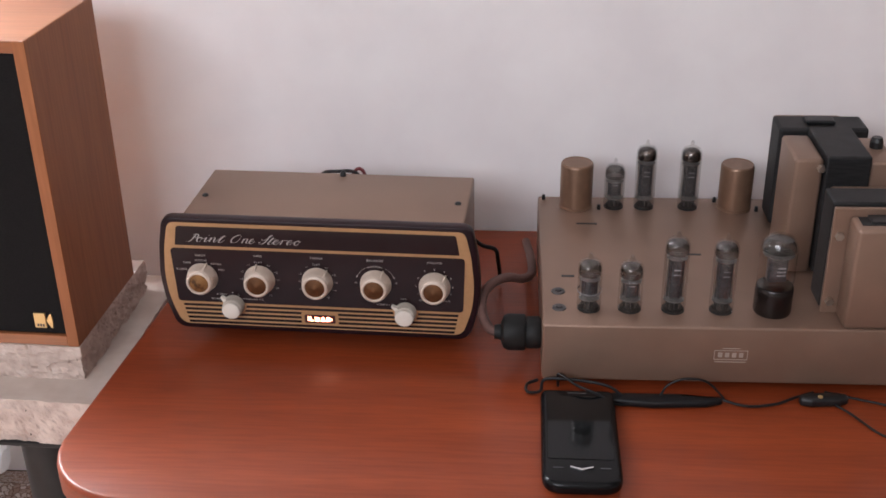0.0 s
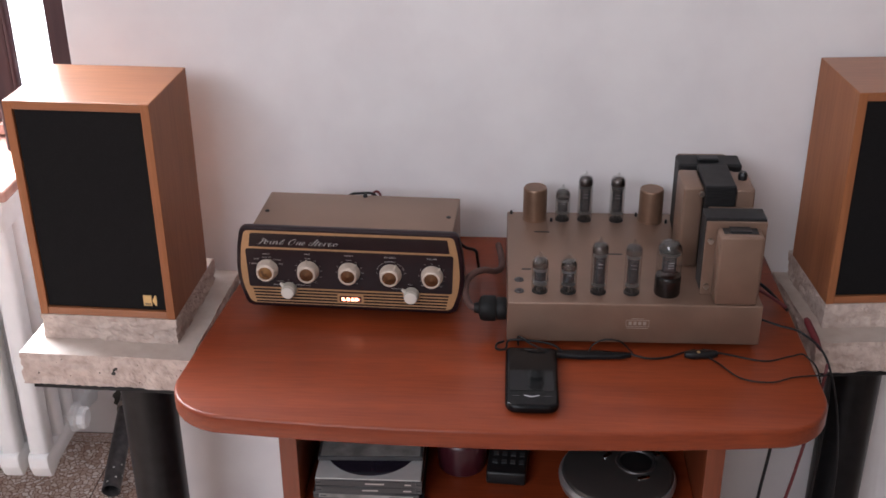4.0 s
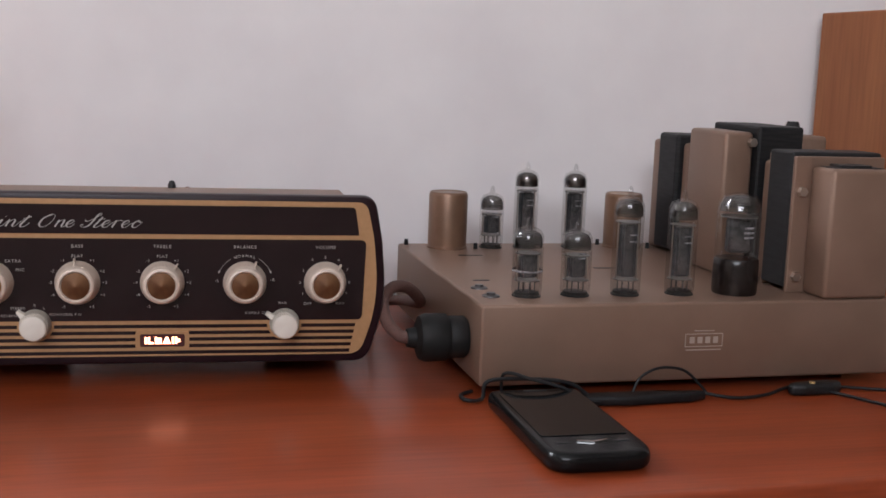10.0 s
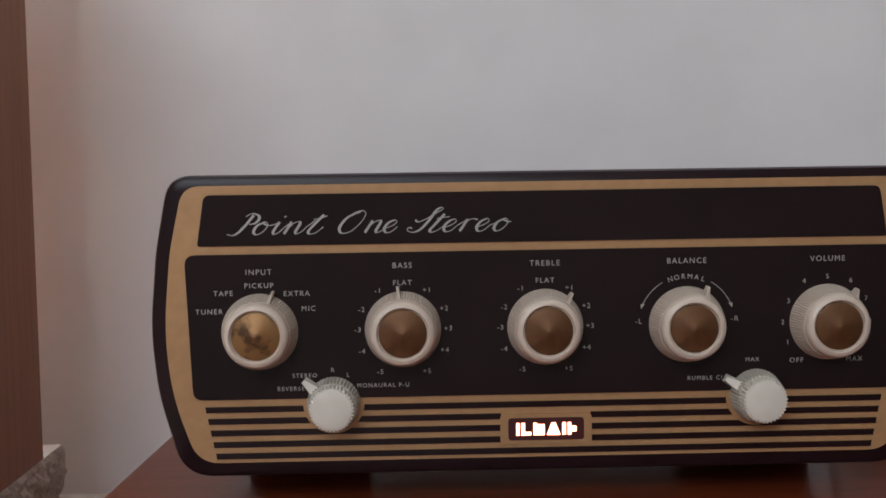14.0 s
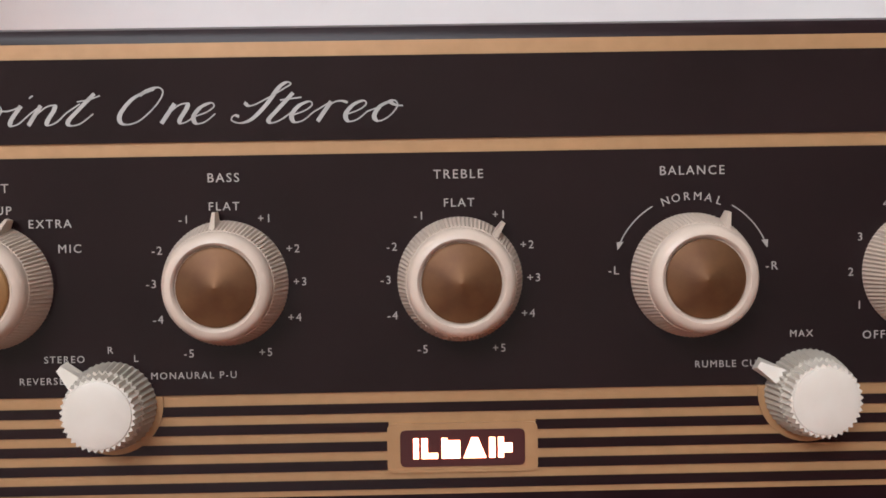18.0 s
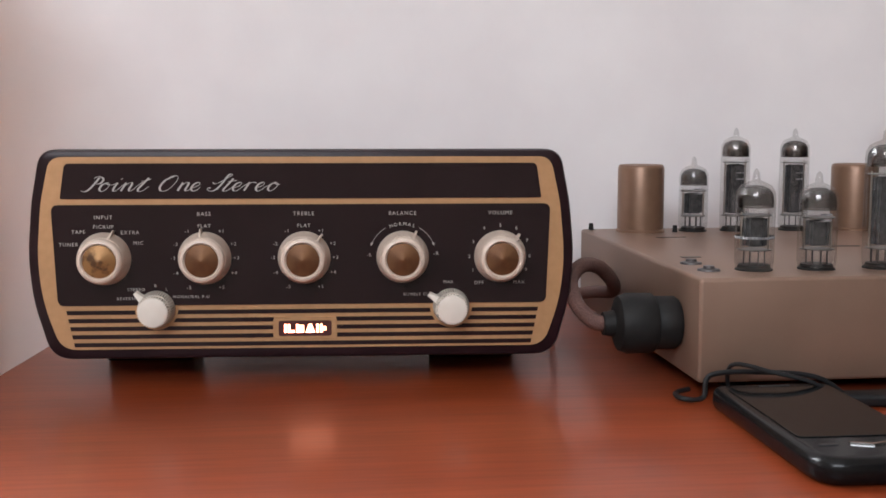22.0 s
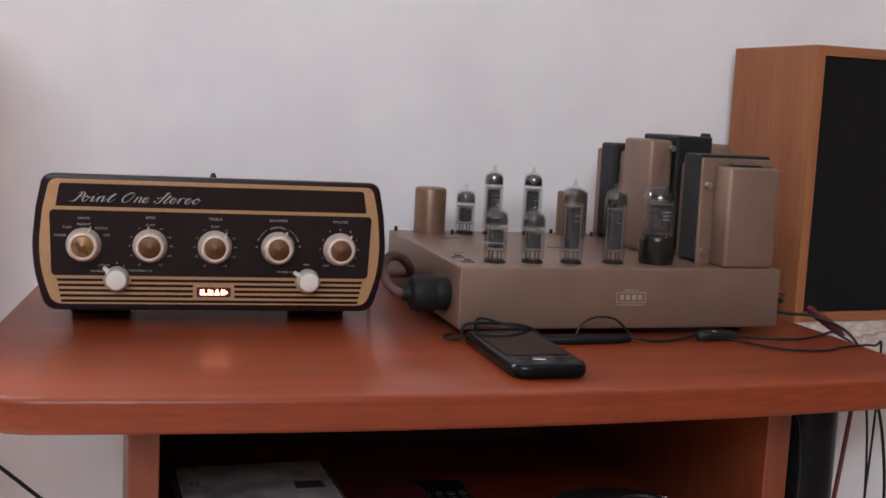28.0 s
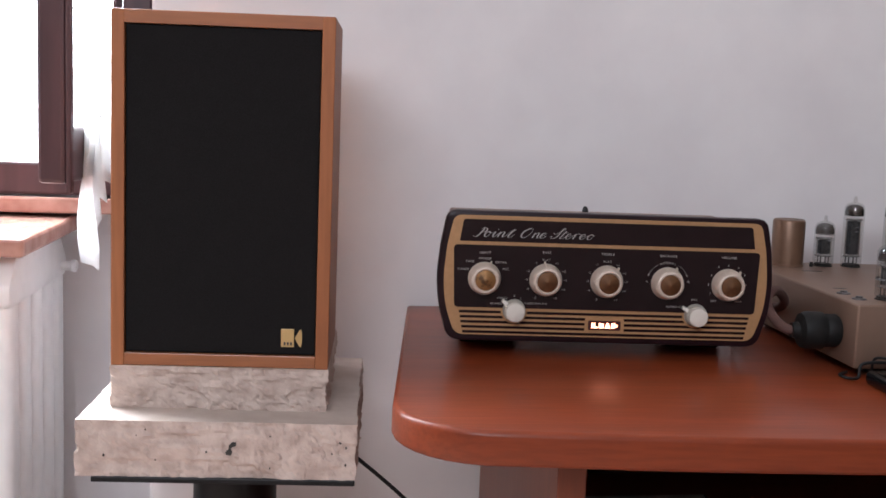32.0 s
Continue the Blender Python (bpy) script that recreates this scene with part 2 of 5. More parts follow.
M_WIRE_RED = material("red_wire", (0.115, 0.012, 0.016), 0.5)
M_WIRE_WHITE = material("white_wire", (0.62, 0.62, 0.60), 0.5)
M_BROWN_CABLE = material("brown_braided_cable", (0.082, 0.038, 0.031), 0.7, colour2=(0.120, 0.060, 0.049), scale=900, bump=0.4)
M_RADIATOR = material("white_radiator_enamel", (0.80, 0.80, 0.80), 0.32, colour2=(0.84, 0.84, 0.84), scale=40)
M_DARKWOOD = material("dark_stained_window_wood", (0.050, 0.024, 0.028), 0.35, colour2=(0.085, 0.042, 0.045), scale=40, stretch=(1, 1, 0.1))
M_SILL = material("red_marble_sill", (0.40, 0.20, 0.155), 0.16, colour2=(0.54, 0.32, 0.26), scale=30, detail=8)
M_SILVER = material("silver_plastic", (0.46, 0.46, 0.47), 0.30, metal=0.7)
M_DISC_LID = material("dark_grey_lid", (0.105, 0.102, 0.100), 0.34, metal=0.7)
M_MAROON = material("maroon_lacquer", (0.050, 0.009, 0.014), 0.3)
M_PAPER = material("printed_card", (0.13, 0.13, 0.125), 0.5, colour2=(0.30, 0.295, 0.28), scale=38)
M_CARD = material("white_card", (0.42, 0.42, 0.41), 0.5, colour2=(0.50, 0.49, 0.48), scale=30)
M_VIOLET = material("dark_violet_disc", (0.016, 0.012, 0.020), 0.22, colour2=(0.024, 0.018, 0.030), scale=20)
M_KEY = material("grey_rubber_key", (0.035, 0.036, 0.038), 0.5, colour2=(0.05, 0.05, 0.052), scale=60)
M_BACK = material("dark_back", (0.020, 0.013, 0.010), 0.7, colour2=(0.028, 0.018, 0.014), scale=30)
M_CASE = material("clear_grey_case", (0.055, 0.055, 0.058), 0.20)
M_CASE_DARK = material("dark_case_spine", (0.035, 0.034, 0.036), 0.3)
M_PANE = glass("window_pane", (1, 1, 1), 0.0, 1.2)
M_OUT = glowing("overcast_outside", (1.0, 0.98, 1.0), 6.0)
M_FABRIC = material("white_net_fabric", (0.90, 0.91, 0.91), 0.9)
fn, fl = M_FABRIC.node_tree.nodes, M_FABRIC.node_tree.links
sheer, weave = fn.new("ShaderNodeBsdfTranslucent"), fn.new("ShaderNodeMixShader")
sheer.inputs["Color"].default_value = (0.95, 0.96, 0.96, 1)
weave.inputs["Fac"].default_value = 0.65
fl.new(fn["Principled BSDF"].outputs["BSDF"], weave.inputs[1])
fl.new(sheer.outputs["BSDF"], weave.inputs[2])
fl.new(weave.outputs["Shader"], fn["Material Output"].inputs["Surface"])
M_RUST = material("rusty_sleeve", (0.16, 0.12, 0.10), 0.8, colour2=(0.36, 0.31, 0.28), scale=90, bump=0.4)
M_STEEL = material("worn_steel_tube", (0.045, 0.043, 0.045), 0.35, metal=0.5, colour2=(0.10, 0.09, 0.09), scale=60)
M_BRASS = material("brass_badge", (0.62, 0.44, 0.20), 0.30, metal=0.6)


def terrazzo():
    """Pale stone chips of uneven size in a brown cement, shifted at random from tile to tile."""
    m = bpy.data.materials.new("brown_terrazzo")
    m.use_nodes = True
    n, l = m.node_tree.nodes, m.node_tree.links
    b = n["Principled BSDF"]
    b.inputs["Roughness"].default_value = 0.26
    co, info, shift, warp = n.new("ShaderNodeTexCoord"), n.new("ShaderNodeObjectInfo"), n.new("ShaderNodeVectorMath"), n.new("ShaderNodeTexNoise")
    far = n.new("ShaderNodeMath")
    far.operation, far.inputs[1].default_value = "MULTIPLY", 37.0
    l.new(info.outputs["Random"], far.inputs[0])
    l.new(co.outputs["Object"], shift.inputs[0])
    l.new(far.outputs["Value"], shift.inputs[1])
    warp.inputs["Scale"].default_value = 85
    l.new(shift.outputs["Vector"], warp.inputs["Vector"])
    bend = n.new("ShaderNodeVectorMath")
    bend.operation = "MULTIPLY_ADD"
    bend.inputs[1].default_value = (0.013, 0.013, 0.0)
    l.new(warp.outputs["Color"], bend.inputs[0])
    l.new(shift.outputs["Vector"], bend.inputs[2])
    chip, edge = n.new("ShaderNodeTexVoronoi"), n.new("ShaderNodeTexVoronoi")
    edge.feature = "DISTANCE_TO_EDGE"
    for v in (chip, edge):
        v.voronoi_dimensions = "2D"
        v.inputs["Scale"].default_value = 104
        l.new(bend.outputs["Vector"], v.inputs["Vector"])
    r = n.new("ShaderNodeValToRGB")
    e = r.color_ramp.elements
    e[0].color, e[1].color = (0.44, 0.300, 0.240, 1), (0.84, 0.76, 0.71, 1)
    e.new(0.30).color = (0.56, 0.42, 0.350, 1)
    e.new(0.55).color = (0.67, 0.54, 0.470, 1)
    sep = n.new("ShaderNodeSeparateColor")
    l.new(chip.outputs["Color"], sep.inputs["Color"])
    l.new(sep.outputs["Red"], r.inputs["Fac"])
    mask = n.new("ShaderNodeMapRange")
    mask.inputs["From Min"].default_value, mask.inputs["From Max"].default_value = 0.04, 0.14
    l.new(edge.outputs["Distance"], mask.inputs["Value"])
    mx = n.new("ShaderNodeMix")
    mx.data_type = "RGBA"
    mx.inputs["A"].default_value = (0.235, 0.130, 0.095, 1)
    l.new(mask.outputs["Result"], mx.inputs["Factor"])
    l.new(r.outputs["Color"], mx.inputs["B"])
    l.new(mx.outputs["Result"], b.inputs["Base Color"])
    return m


M_FLOOR = terrazzo()
M_GROUT = material("dark_tile_grout", (0.075, 0.050, 0.038), 0.9, colour2=(0.11, 0.075, 0.058), scale=60)
M_CABINET.node_tree.nodes["Principled BSDF"].inputs["Specular IOR Level"].default_value = 0.3

# ---- mesh builders ----


def part(name, bm, mat, parent=None, label="", smooth=False, m=None):
    me = bpy.data.meshes.new(name)
    bm.to_mesh(me)
    bm.free()
    if smooth:
        me.polygons.foreach_set("use_smooth", [True] * len(me.polygons))
        me.set_sharp_from_angle(angle=radians(40))
    me.materials.append(mat)
    ob = new(name, me)
    if parent:
        ob.parent = parent
    if m is not None:
        ob.matrix_local = m
    if label:
        ob["label"] = label
    return ob


def thing(name, m, label, category, group=""):
    ob = new(name)
    ob.empty_display_size = 0.02
    ob.matrix_world = m
    return tagged(ob, label, category, group)


def box(x0, x1, y0, y1, z0, z1, bevel=0.0, seg=2):
    bm = bmesh.new()
    bmesh.ops.create_cube(bm, size=1)
    for v in bm.verts:
        v.co = Vector((x0 if v.co.x < 0 else x1, y0 if v.co.y < 0 else y1, z0 if v.co.z < 0 else z1))
    if bevel:
        bmesh.ops.bevel(bm, geom=bm.edges[:], offset=bevel, segments=seg, affect="EDGES", profile=0.5)
    return bm


def lathe(profile, seg=32, m=None):
    """A turned form round z from (radius, height) pairs."""
    bm = bmesh.new()
    rings = []
    for r, z in profile:
        if r < 1e-6:
            rings.append([bm.verts.new((0, 0, z))])
        else:
            rings.append([bm.verts.new((r * math.cos(a), r * math.sin(a), z)) for a in (2 * math.pi * i / seg for i in range(seg))])
    for a, b in zip(rings, rings[1:]):
        for i in range(seg):
            j = (i + 1) % seg
            if len(a) == 1 and len(b) == 1:
                continue
            if len(a) == 1:
                bm.faces.new((a[0], b[j], b[i]))
            elif len(b) == 1:
                bm.faces.new((a[i], a[j], b[0]))
            else:
                bm.faces.new((a[i], a[j], b[j], b[i]))
    bmesh.ops.recalc_face_normals(bm, faces=bm.faces[:])
    if m is not None:
        bm.transform(m)
    return bm


def prism(outline, z0, z1, bevel=0.0, seg=2, m=None):
    """An outline in x, y, raised from z0 to z1; the bevel rounds its upper and lower rims."""
    bm = bmesh.new()
    f = bm.faces.new([bm.verts.new((x, y, z0)) for x, y in outline])
    up = bmesh.ops.extrude_face_region(bm, geom=[f])
    for v in up["geom"]:
        if isinstance(v, bmesh.types.BMVert):
            v.co.z = z1
    bmesh.ops.recalc_face_normals(bm, faces=bm.faces[:])
    if bevel:
        rim = [e for e in bm.edges if abs(e.verts[0].co.z - e.verts[1].co.z) < 1e-7]
        bmesh.ops.bevel(bm, geom=rim, offset=bevel, segments=seg, affect="EDGES", profile=0.5)
    if m is not None:
        bm.transform(m)
    return bm


def rounded(points, radii, seg=6):
    """A polygon with its corners rounded."""
    out = []
    n = len(points)
    for i, p in enumerate(points):
        p = Vector(p)
        a, b = Vector(points[i - 1]), Vector(points[(i + 1) % n])
        r = radii[i] if isinstance(radii, (list, tuple)) else radii
        if r <= 0:
            out.append(tuple(p))
            continue
        u, w = (a - p).normalized(), (b - p).normalized()
        half = math.acos(max(-1, min(1, u.dot(w)))) / 2
        d = min(r / math.tan(half), (a - p).length * 0.49, (b - p).length * 0.49)
        s, e = p + u * d, p + w * d
        for k in range(seg + 1):
            t = k / seg
            out.append(tuple((1 - t) ** 2 * s + 2 * t * (1 - t) * p + t * t * e))
    return out


def smooth_line(points, per=8):
    """A Catmull-Rom line through the points."""
    P = [Vector(p) for p in points]
    P = [2 * P[0] - P[1]] + P + [2 * P[-1] - P[-2]]
    out = []
    for i in range(1, len(P) - 2):
        for k in range(per):
            t = k / per
            out.append(0.5 * (2 * P[i] + (P[i + 1] - P[i - 1]) * t + (2 * P[i - 1] - 5 * P[i] + 4 * P[i + 1] - P[i + 2]) * t * t
                              + (3 * P[i] - P[i - 1] - 3 * P[i + 1] + P[i + 2]) * t ** 3))
    return out + [P[-2]]


def cable(points, r, seg=8, per=8):
    """A round cable through the points, closed at its ends."""
    line = smooth_line(points, per)
    bm = bmesh.new()
    rings, side = [], None
    for i, p in enumerate(line):
        t = (line[min(i + 1, len(line) - 1)] - line[max(i - 1, 0)]).normalized()
        if side is None:
            side = t.orthogonal().normalized()
        side = (side - t * side.dot(t)).normalized()
        up = t.cross(side)
        rings.append([bm.verts.new(p + r * (math.cos(a) * side + math.sin(a) * up)) for a in (2 * math.pi * k / seg for k in range(seg))])
    for a, b in zip(rings, rings[1:]):
        for k in range(seg):
            bm.faces.new((a[k], a[(k + 1) % seg], b[(k + 1) % seg], b[k]))
    bm.faces.new(rings[0][::-1])
    bm.faces.new(rings[-1])
    bmesh.ops.recalc_face_normals(bm, faces=bm.faces[:])
    return bm


def merge(*bms):
    out = bmesh.new()
    for b in bms:
        me = bpy.data.meshes.new("tmp")
        b.to_mesh(me)
        b.free()
        out.from_mesh(me)
        bpy.data.meshes.remove(me)
    return out


def lettering(name, text, size, mat, parent, m, shear=0.0, thick=0.0001, spacing=1.0, label=""):
    cu = bpy.data.curves.new(name, "FONT")
    cu.body, cu.size, cu.extrude, cu.shear, cu.space_character = text, size, thick, shear, spacing
    cu.align_x, cu.align_y = "CENTER", "CENTER"
    cu.resolution_u = 3
    tmp = new(name, cu)
    bpy.context.view_layer.update()
    me = bpy.data.meshes.new_from_object(tmp.evaluated_get(bpy.context.evaluated_depsgraph_get()))
    bpy.data.objects.remove(tmp)
    me.materials.clear()
    me.materials.append(mat)
    ob = new(name, me)
    ob.parent = parent
    ob.matrix_local = m
    if label:
        ob["label"] = label
    return ob


FRONT = Matrix.Rotation(radians(90), 4, "X")     # lays x, y drawings upright, facing -y

# ---- the room ----


def setting(name, bm, mat, label, category, m=None, smooth=False):
    ob = part(name, bm, mat, smooth=smooth, m=ROOM if m is None else ROOM @ m)
    return tagged(ob, label, category, kind="structure")


X0, X1, Y0 = -2.3, 2.4, -3.2
JAMB = -0.437                                    # the corner of the window niche nearest the table
WIN_L, WIN_R, WIN_B, WIN_T = -1.75, -0.458, 0.090, 1.55
ground = setting("floor", box(X0, X1, Y0, NICHE + 0.02, FLOOR - 0.05, FLOOR - 0.0012), M_GROUT, "brown and pale terrazzo tile floor of small stone chips", "floor")
setting("ceiling", box(X0, X1, Y0, NICHE + 0.12, CEIL, CEIL + 0.1), M_CEILING, "plain white painted ceiling", "ceiling")
setting("wall_back", box(JAMB, X1, WALL, NICHE + 0.1, FLOOR, CEIL, 0.004), M_PLASTER, "white plastered wall behind the hi-fi table, faintly uneven", "wall")
setting("wall_niche_below_window", box(WIN_L, JAMB, NICHE, NICHE + 0.1, FLOOR, WIN_B), M_PLASTER, "white plastered back of the radiator niche", "wall")
setting("wall_niche_beside_window", box(WIN_R, JAMB, NICHE, NICHE + 0.1, WIN_B, WIN_T), M_PLASTER, "narrow white plastered strip beside the window", "wall")
setting("wall_niche_above_window", box(WIN_L, JAMB, NICHE, NICHE + 0.1, WIN_T, CEIL), M_PLASTER, "white plastered wall over the window", "wall")
setting("wall_back_left", box(X0, WIN_L, WALL, NICHE + 0.1, FLOOR, CEIL), M_PLASTER, "white plastered wall past the window", "wall")
# Side and front walls are out of view, added to close in the light.
setting("wall_right", box(X1, X1 + 0.1, Y0, NICHE + 0.1, FLOOR, CEIL), M_UNSEEN_WALL, "unseen side wall added to close the room, dark beige to cut bounce", "wall")
setting("wall_left", box(X0 - 0.1, X0, Y0, NICHE + 0.1, FLOOR, CEIL), M_UNSEEN_WALL, "unseen side wall beyond the window, added, dark beige to cut bounce", "wall")
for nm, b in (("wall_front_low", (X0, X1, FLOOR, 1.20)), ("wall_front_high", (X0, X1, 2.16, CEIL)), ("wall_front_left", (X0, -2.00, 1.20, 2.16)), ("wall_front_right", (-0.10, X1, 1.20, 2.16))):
    setting(nm, box(b[0], b[1], Y0 - 0.1, Y0, b[2], b[3]), M_UNSEEN_WALL, "unseen wall opposite the table, added round the fill lamp's opening", "wall")

# ---- window, sill and radiator ----
win = thing("window_1", ROOM, "dark wooden casement window, one leaf swung open", "window")
win["kind"] = "structure"
FY = 0.490
part("window_frame", merge(box(WIN_R - 0.030, WIN_R - 0.001, FY, NICHE + 0.012, WIN_B, WIN_T, 0.004), box(WIN_L, WIN_L + 0.055, FY, NICHE + 0.012, WIN_B, WIN_T, 0.004),
     box(WIN_L + 0.055, WIN_R - 0.030, FY, NICHE + 0.012, WIN_B + 0.001, WIN_B + 0.042, 0.004), box(WIN_L + 0.055, WIN_R - 0.030, FY, NICHE + 0.012, WIN_T - 0.056, WIN_T - 0.001, 0.004)),
     M_DARKWOOD, win, "dark stained outer frame")
part("lining", box(JAMB - 0.032, JAMB - 0.0005, WALL + 0.010, FY - 0.001, WIN_B, WIN_T, 0.003), M_DARKWOOD, win, "dark stained lining at the wall's corner")
LW = 0.222
leaf = part("casement", merge(box(-LW, -LW + 0.026, -0.002, 0.030, 0, 1.30, 0.005), box(-0.026, 0, 0, 0.026, 0, 1.30, 0.005), box(-LW + 0.026, -0.026, 0.002, 0.024, 0.001, 0.060, 0.004),
            box(-LW + 0.026, -0.026, 0.002, 0.024, 1.23, 1.299, 0.004), box(-LW, -LW + 0.010, -0.008, -0.002, -0.010, 1.30, 0.002)),
            M_DARKWOOD, win, "open dark wooden leaf with moulded stile",
            m=Matrix.Translation((WIN_R - 0.026, FY - 0.006, WIN_B + 0.032)) @ Matrix.Rotation(radians(79), 4, "Z"))
part("pane", box(-LW + 0.026, -0.026, 0.011, 0.014, 0.060, 1.23), M_PANE, leaf).visible_shadow = False
setting("window_sill", box(-1.9, -0.565, WALL - 0.020, NICHE - 0.001, 0.0435, 0.064, 0.004), M_SILL, "red marble sill over the radiator, chipped at its end", "sill")
setting("window_ledge", box(-1.74, -0.472, FY - 0.010, NICHE - 0.001, 0.0690, 0.0888, 0.003), M_SILL, "narrow reddish ledge under the window frame, chipped and spattered white", "ledge")
setting("backdrop", box(-4.5, 1.0, NICHE + 2.5, NICHE + 2.52, -1.5, 1.7), M_OUT, "bright overcast sky outside the window", "sky")

rad = thing("radiator", ROOM, "white enamelled column radiator under the window sill", "radiator")
RX, RY0, RY1, RZ0, RZ1 = -0.598, 0.256, 0.522, -0.492, 0.0415


STEP = (RY1 - RY0) / 5
turn = Matrix(((0, 0, 1, 0), (1, 0, 0, 0), (0, 1, 0, 0), (0, 0, 0, 1)))
ring = rounded([(RY0, RZ1 - 0.03), (RY0 + 0.03, RZ1), (RY1 - 0.03, RZ1), (RY1, RZ1 - 0.03), (RY1, RZ1 - 0.055), (RY0, RZ1 - 0.055)], 0.012, 4)
low = rounded([(RY0, RZ0 + 0.055), (RY0, RZ0 + 0.03), (RY0 + 0.012, RZ0), (RY0 + 0.05, RZ0 + 0.012), (RY1 - 0.05, RZ0 + 0.012), (RY1 - 0.012, RZ0), (RY1, RZ0 + 0.03), (RY1, RZ0 + 0.055)], 0.010, 4)
head = part("section_head", prism(ring, -0.0185, 0.0185, 0.006, 2, m=turn), M_RADIATOR, rad, smooth=True, m=Matrix.Translation((RX, 0, 0)))
foot = part("section_foot", prism(low, -0.0185, 0.0185, 0.006, 2, m=turn), M_RADIATOR, rad, smooth=True, m=Matrix.Translation((RX, 0, 0)))
column = part("column", box(-0.017, 0.017, -STEP * 0.36, STEP * 0.36, RZ0 + 0.040, RZ1 - 0.040, 0.010, 3), M_RADIATOR, rad, smooth=True, m=Matrix.Translation((RX, RY0 + STEP * 0.5, 0)))
for i in range(14):
    for master, ys in ((head, (0,)), (foot, (0,)), (column, [RY0 + STEP * (q + 0.5) for q in range(5)])):
        for y in ys:
            if i == 0 and (master is not column or y == RY0 + STEP * 0.5):
                continue
            o = master.copy()
            scene.collection.objects.link(o)
            o.matrix_local = Matrix.Translation((RX - 0.052 * i, y, 0))
TURN_X = Matrix.Rotation(radians(90), 4, "Y")
part("end_plug", lathe([(0, -0.02), (0.026, -0.02), (0.026, 0.002), (0.021, 0.006), (0.021, 0.016), (0.017, 0.020), (0, 0.020)], 8), M_RADIATOR, rad,
     m=Matrix.Translation((RX + 0.024, (RY0 + RY1) / 2, RZ0 + 0.045)) @ TURN_X)
part("valve", lathe([(0, -0.006), (0.006, -0.006), (0.006, 0.010), (0.008, 0.012), (0.008, 0.016), (0.005, 0.018), (0, 0.018)], 14), M_RADIATOR, rad,
     m=Matrix.Translation((RX + 0.020, RY1 - 0.03, RZ1 - 0.040)) @ TURN_X, smooth=True)

net = bmesh.new()
cols = 9
vs = [[net.verts.new((0.0062 * c + 0.004 * math.sin(r * 0.9 + c), -0.012 * math.sin(c * 1.9 + r * 0.25), -0.0245 * r - 0.006 * (c % 3))) for c in range(max(3, cols - r))] for r in range(8)]
for a, b in zip(vs, vs[1:]):
    for c in range(min(len(a), len(b)) - 1):
        net.faces.new((a[c], a[c + 1], b[c + 1], b[c]))
sol = part("net_curtain", net, M_FABRIC, smooth=True, m=ROOM @ Matrix.Translation((-0.520, 0.330, 0.203)))
sol.modifiers.new("thick", "SOLIDIFY").thickness = 0.0012
tagged(sol, "scrap of thin white net curtain hanging beside the open casement", "curtain")

# ---- the table ----
TX, TW, TF, TB = 0.196, 0.389, -0.245, 0.262
UNDER = -0.0258


def table_outline():
    r, full = 0.075, []                          # the front corners are well rounded
    for side in (-1, 1):
        arc = [(TX + side * (TW - r + r * math.cos(a)) + (-0.003 if side < 0 else 0), TF + 0.016 + r - r * math.sin(a)) for a in (radians(90) * q / 8 for q in range(9))]
        full.append(arc if side < 0 else arc[::-1])
    mid = [(TX + u * (TW - r), TF + 0.016 * abs(u) ** 2) for u in (-0.9 + 1.8 * q / 18 for q in range(19))]
    return [(TX - TW + 0.036, TB)] + full[0] + mid + full[1] + [(TX + TW, TB)]


table = thing("hifi_table", ROOM, "low cherry-veneered hi-fi table with a bowed front and open shelves", "table")
part("tabletop", prism(table_outline(), UNDER, 0.0, 0.0045, 4), M_CHERRY, table, "bowed cherry top with rounded edge", smooth=True)
PX0, PX1, PF, PB = TX - 0.268, TX + 0.276, -0.170, 0.235
SHELF = -0.180
part("side_panel", box(PX0, PX0 + 0.022, PF, PB, FLOOR, UNDER - 0.0005, 0.001), M_CHERRY_V, table)
part("side_panel", box(PX1 - 0.022, PX1, PF, PB, FLOOR, UNDER - 0.0005, 0.001), M_CHERRY_V, table)
part("shelf", box(PX0 + 0.0225, PX1 - 0.0225, PF + 0.004, PB - 0.006, SHELF - 0.022, SHELF, 0.001), M_CHERRY, table)
part("bottom_shelf", box(PX0 + 0.0225, PX1 - 0.0225, PF + 0.004, PB - 0.006, FLOOR + 0.02, FLOOR + 0.042, 0.001), M_CHERRY, table)
part("back_panel", box(PX0 + 0.0225, PX1 - 0.0225, PB - 0.0055, PB, FLOOR + 0.045, UNDER - 0.001), M_BACK, table, "dark back panel")

# ---- the preamplifier: built upright, x across, y behind the face, z above its lower edge; it leans back ----
TILT, RISE = 0.0, 0.016
pre = thing("preamplifier", Matrix.Translation((0, 0, RISE)) @ Matrix.Rotation(radians(-TILT), 4, "X") @ Matrix.Translation((0, 0.0053, 0)),
            "valve preamplifier with plum and gold front and cream knobs", "amplifier")
KS = 0.0543


def face_outline(inset=0.0, top=0.114, low=0.0):
    half = [(0.1375 - inset, low + inset), (0.1465 - inset, low + 0.030), (0.1488 - inset, low + 0.055), (0.1460 - inset, low + 0.085), (0.1405 - inset, top - inset)]
    pts = half + [(-x, y) for x, y in reversed(half)]
    r = [0.014 - inset * 0.5, 0.10, 0.12, 0.10, 0.010 - inset * 0.4]
    return rounded(pts, r + r[::-1], 8)


def plate(name, outline, front, depth, mat, label="", bevel=0.0):
    """A flat piece of the face: front is how far it stands before the face, depth its thickness."""
    return part(name, prism(outline, front - depth, front, bevel, 2, m=FRONT), mat, pre, label, smooth=bevel > 0)


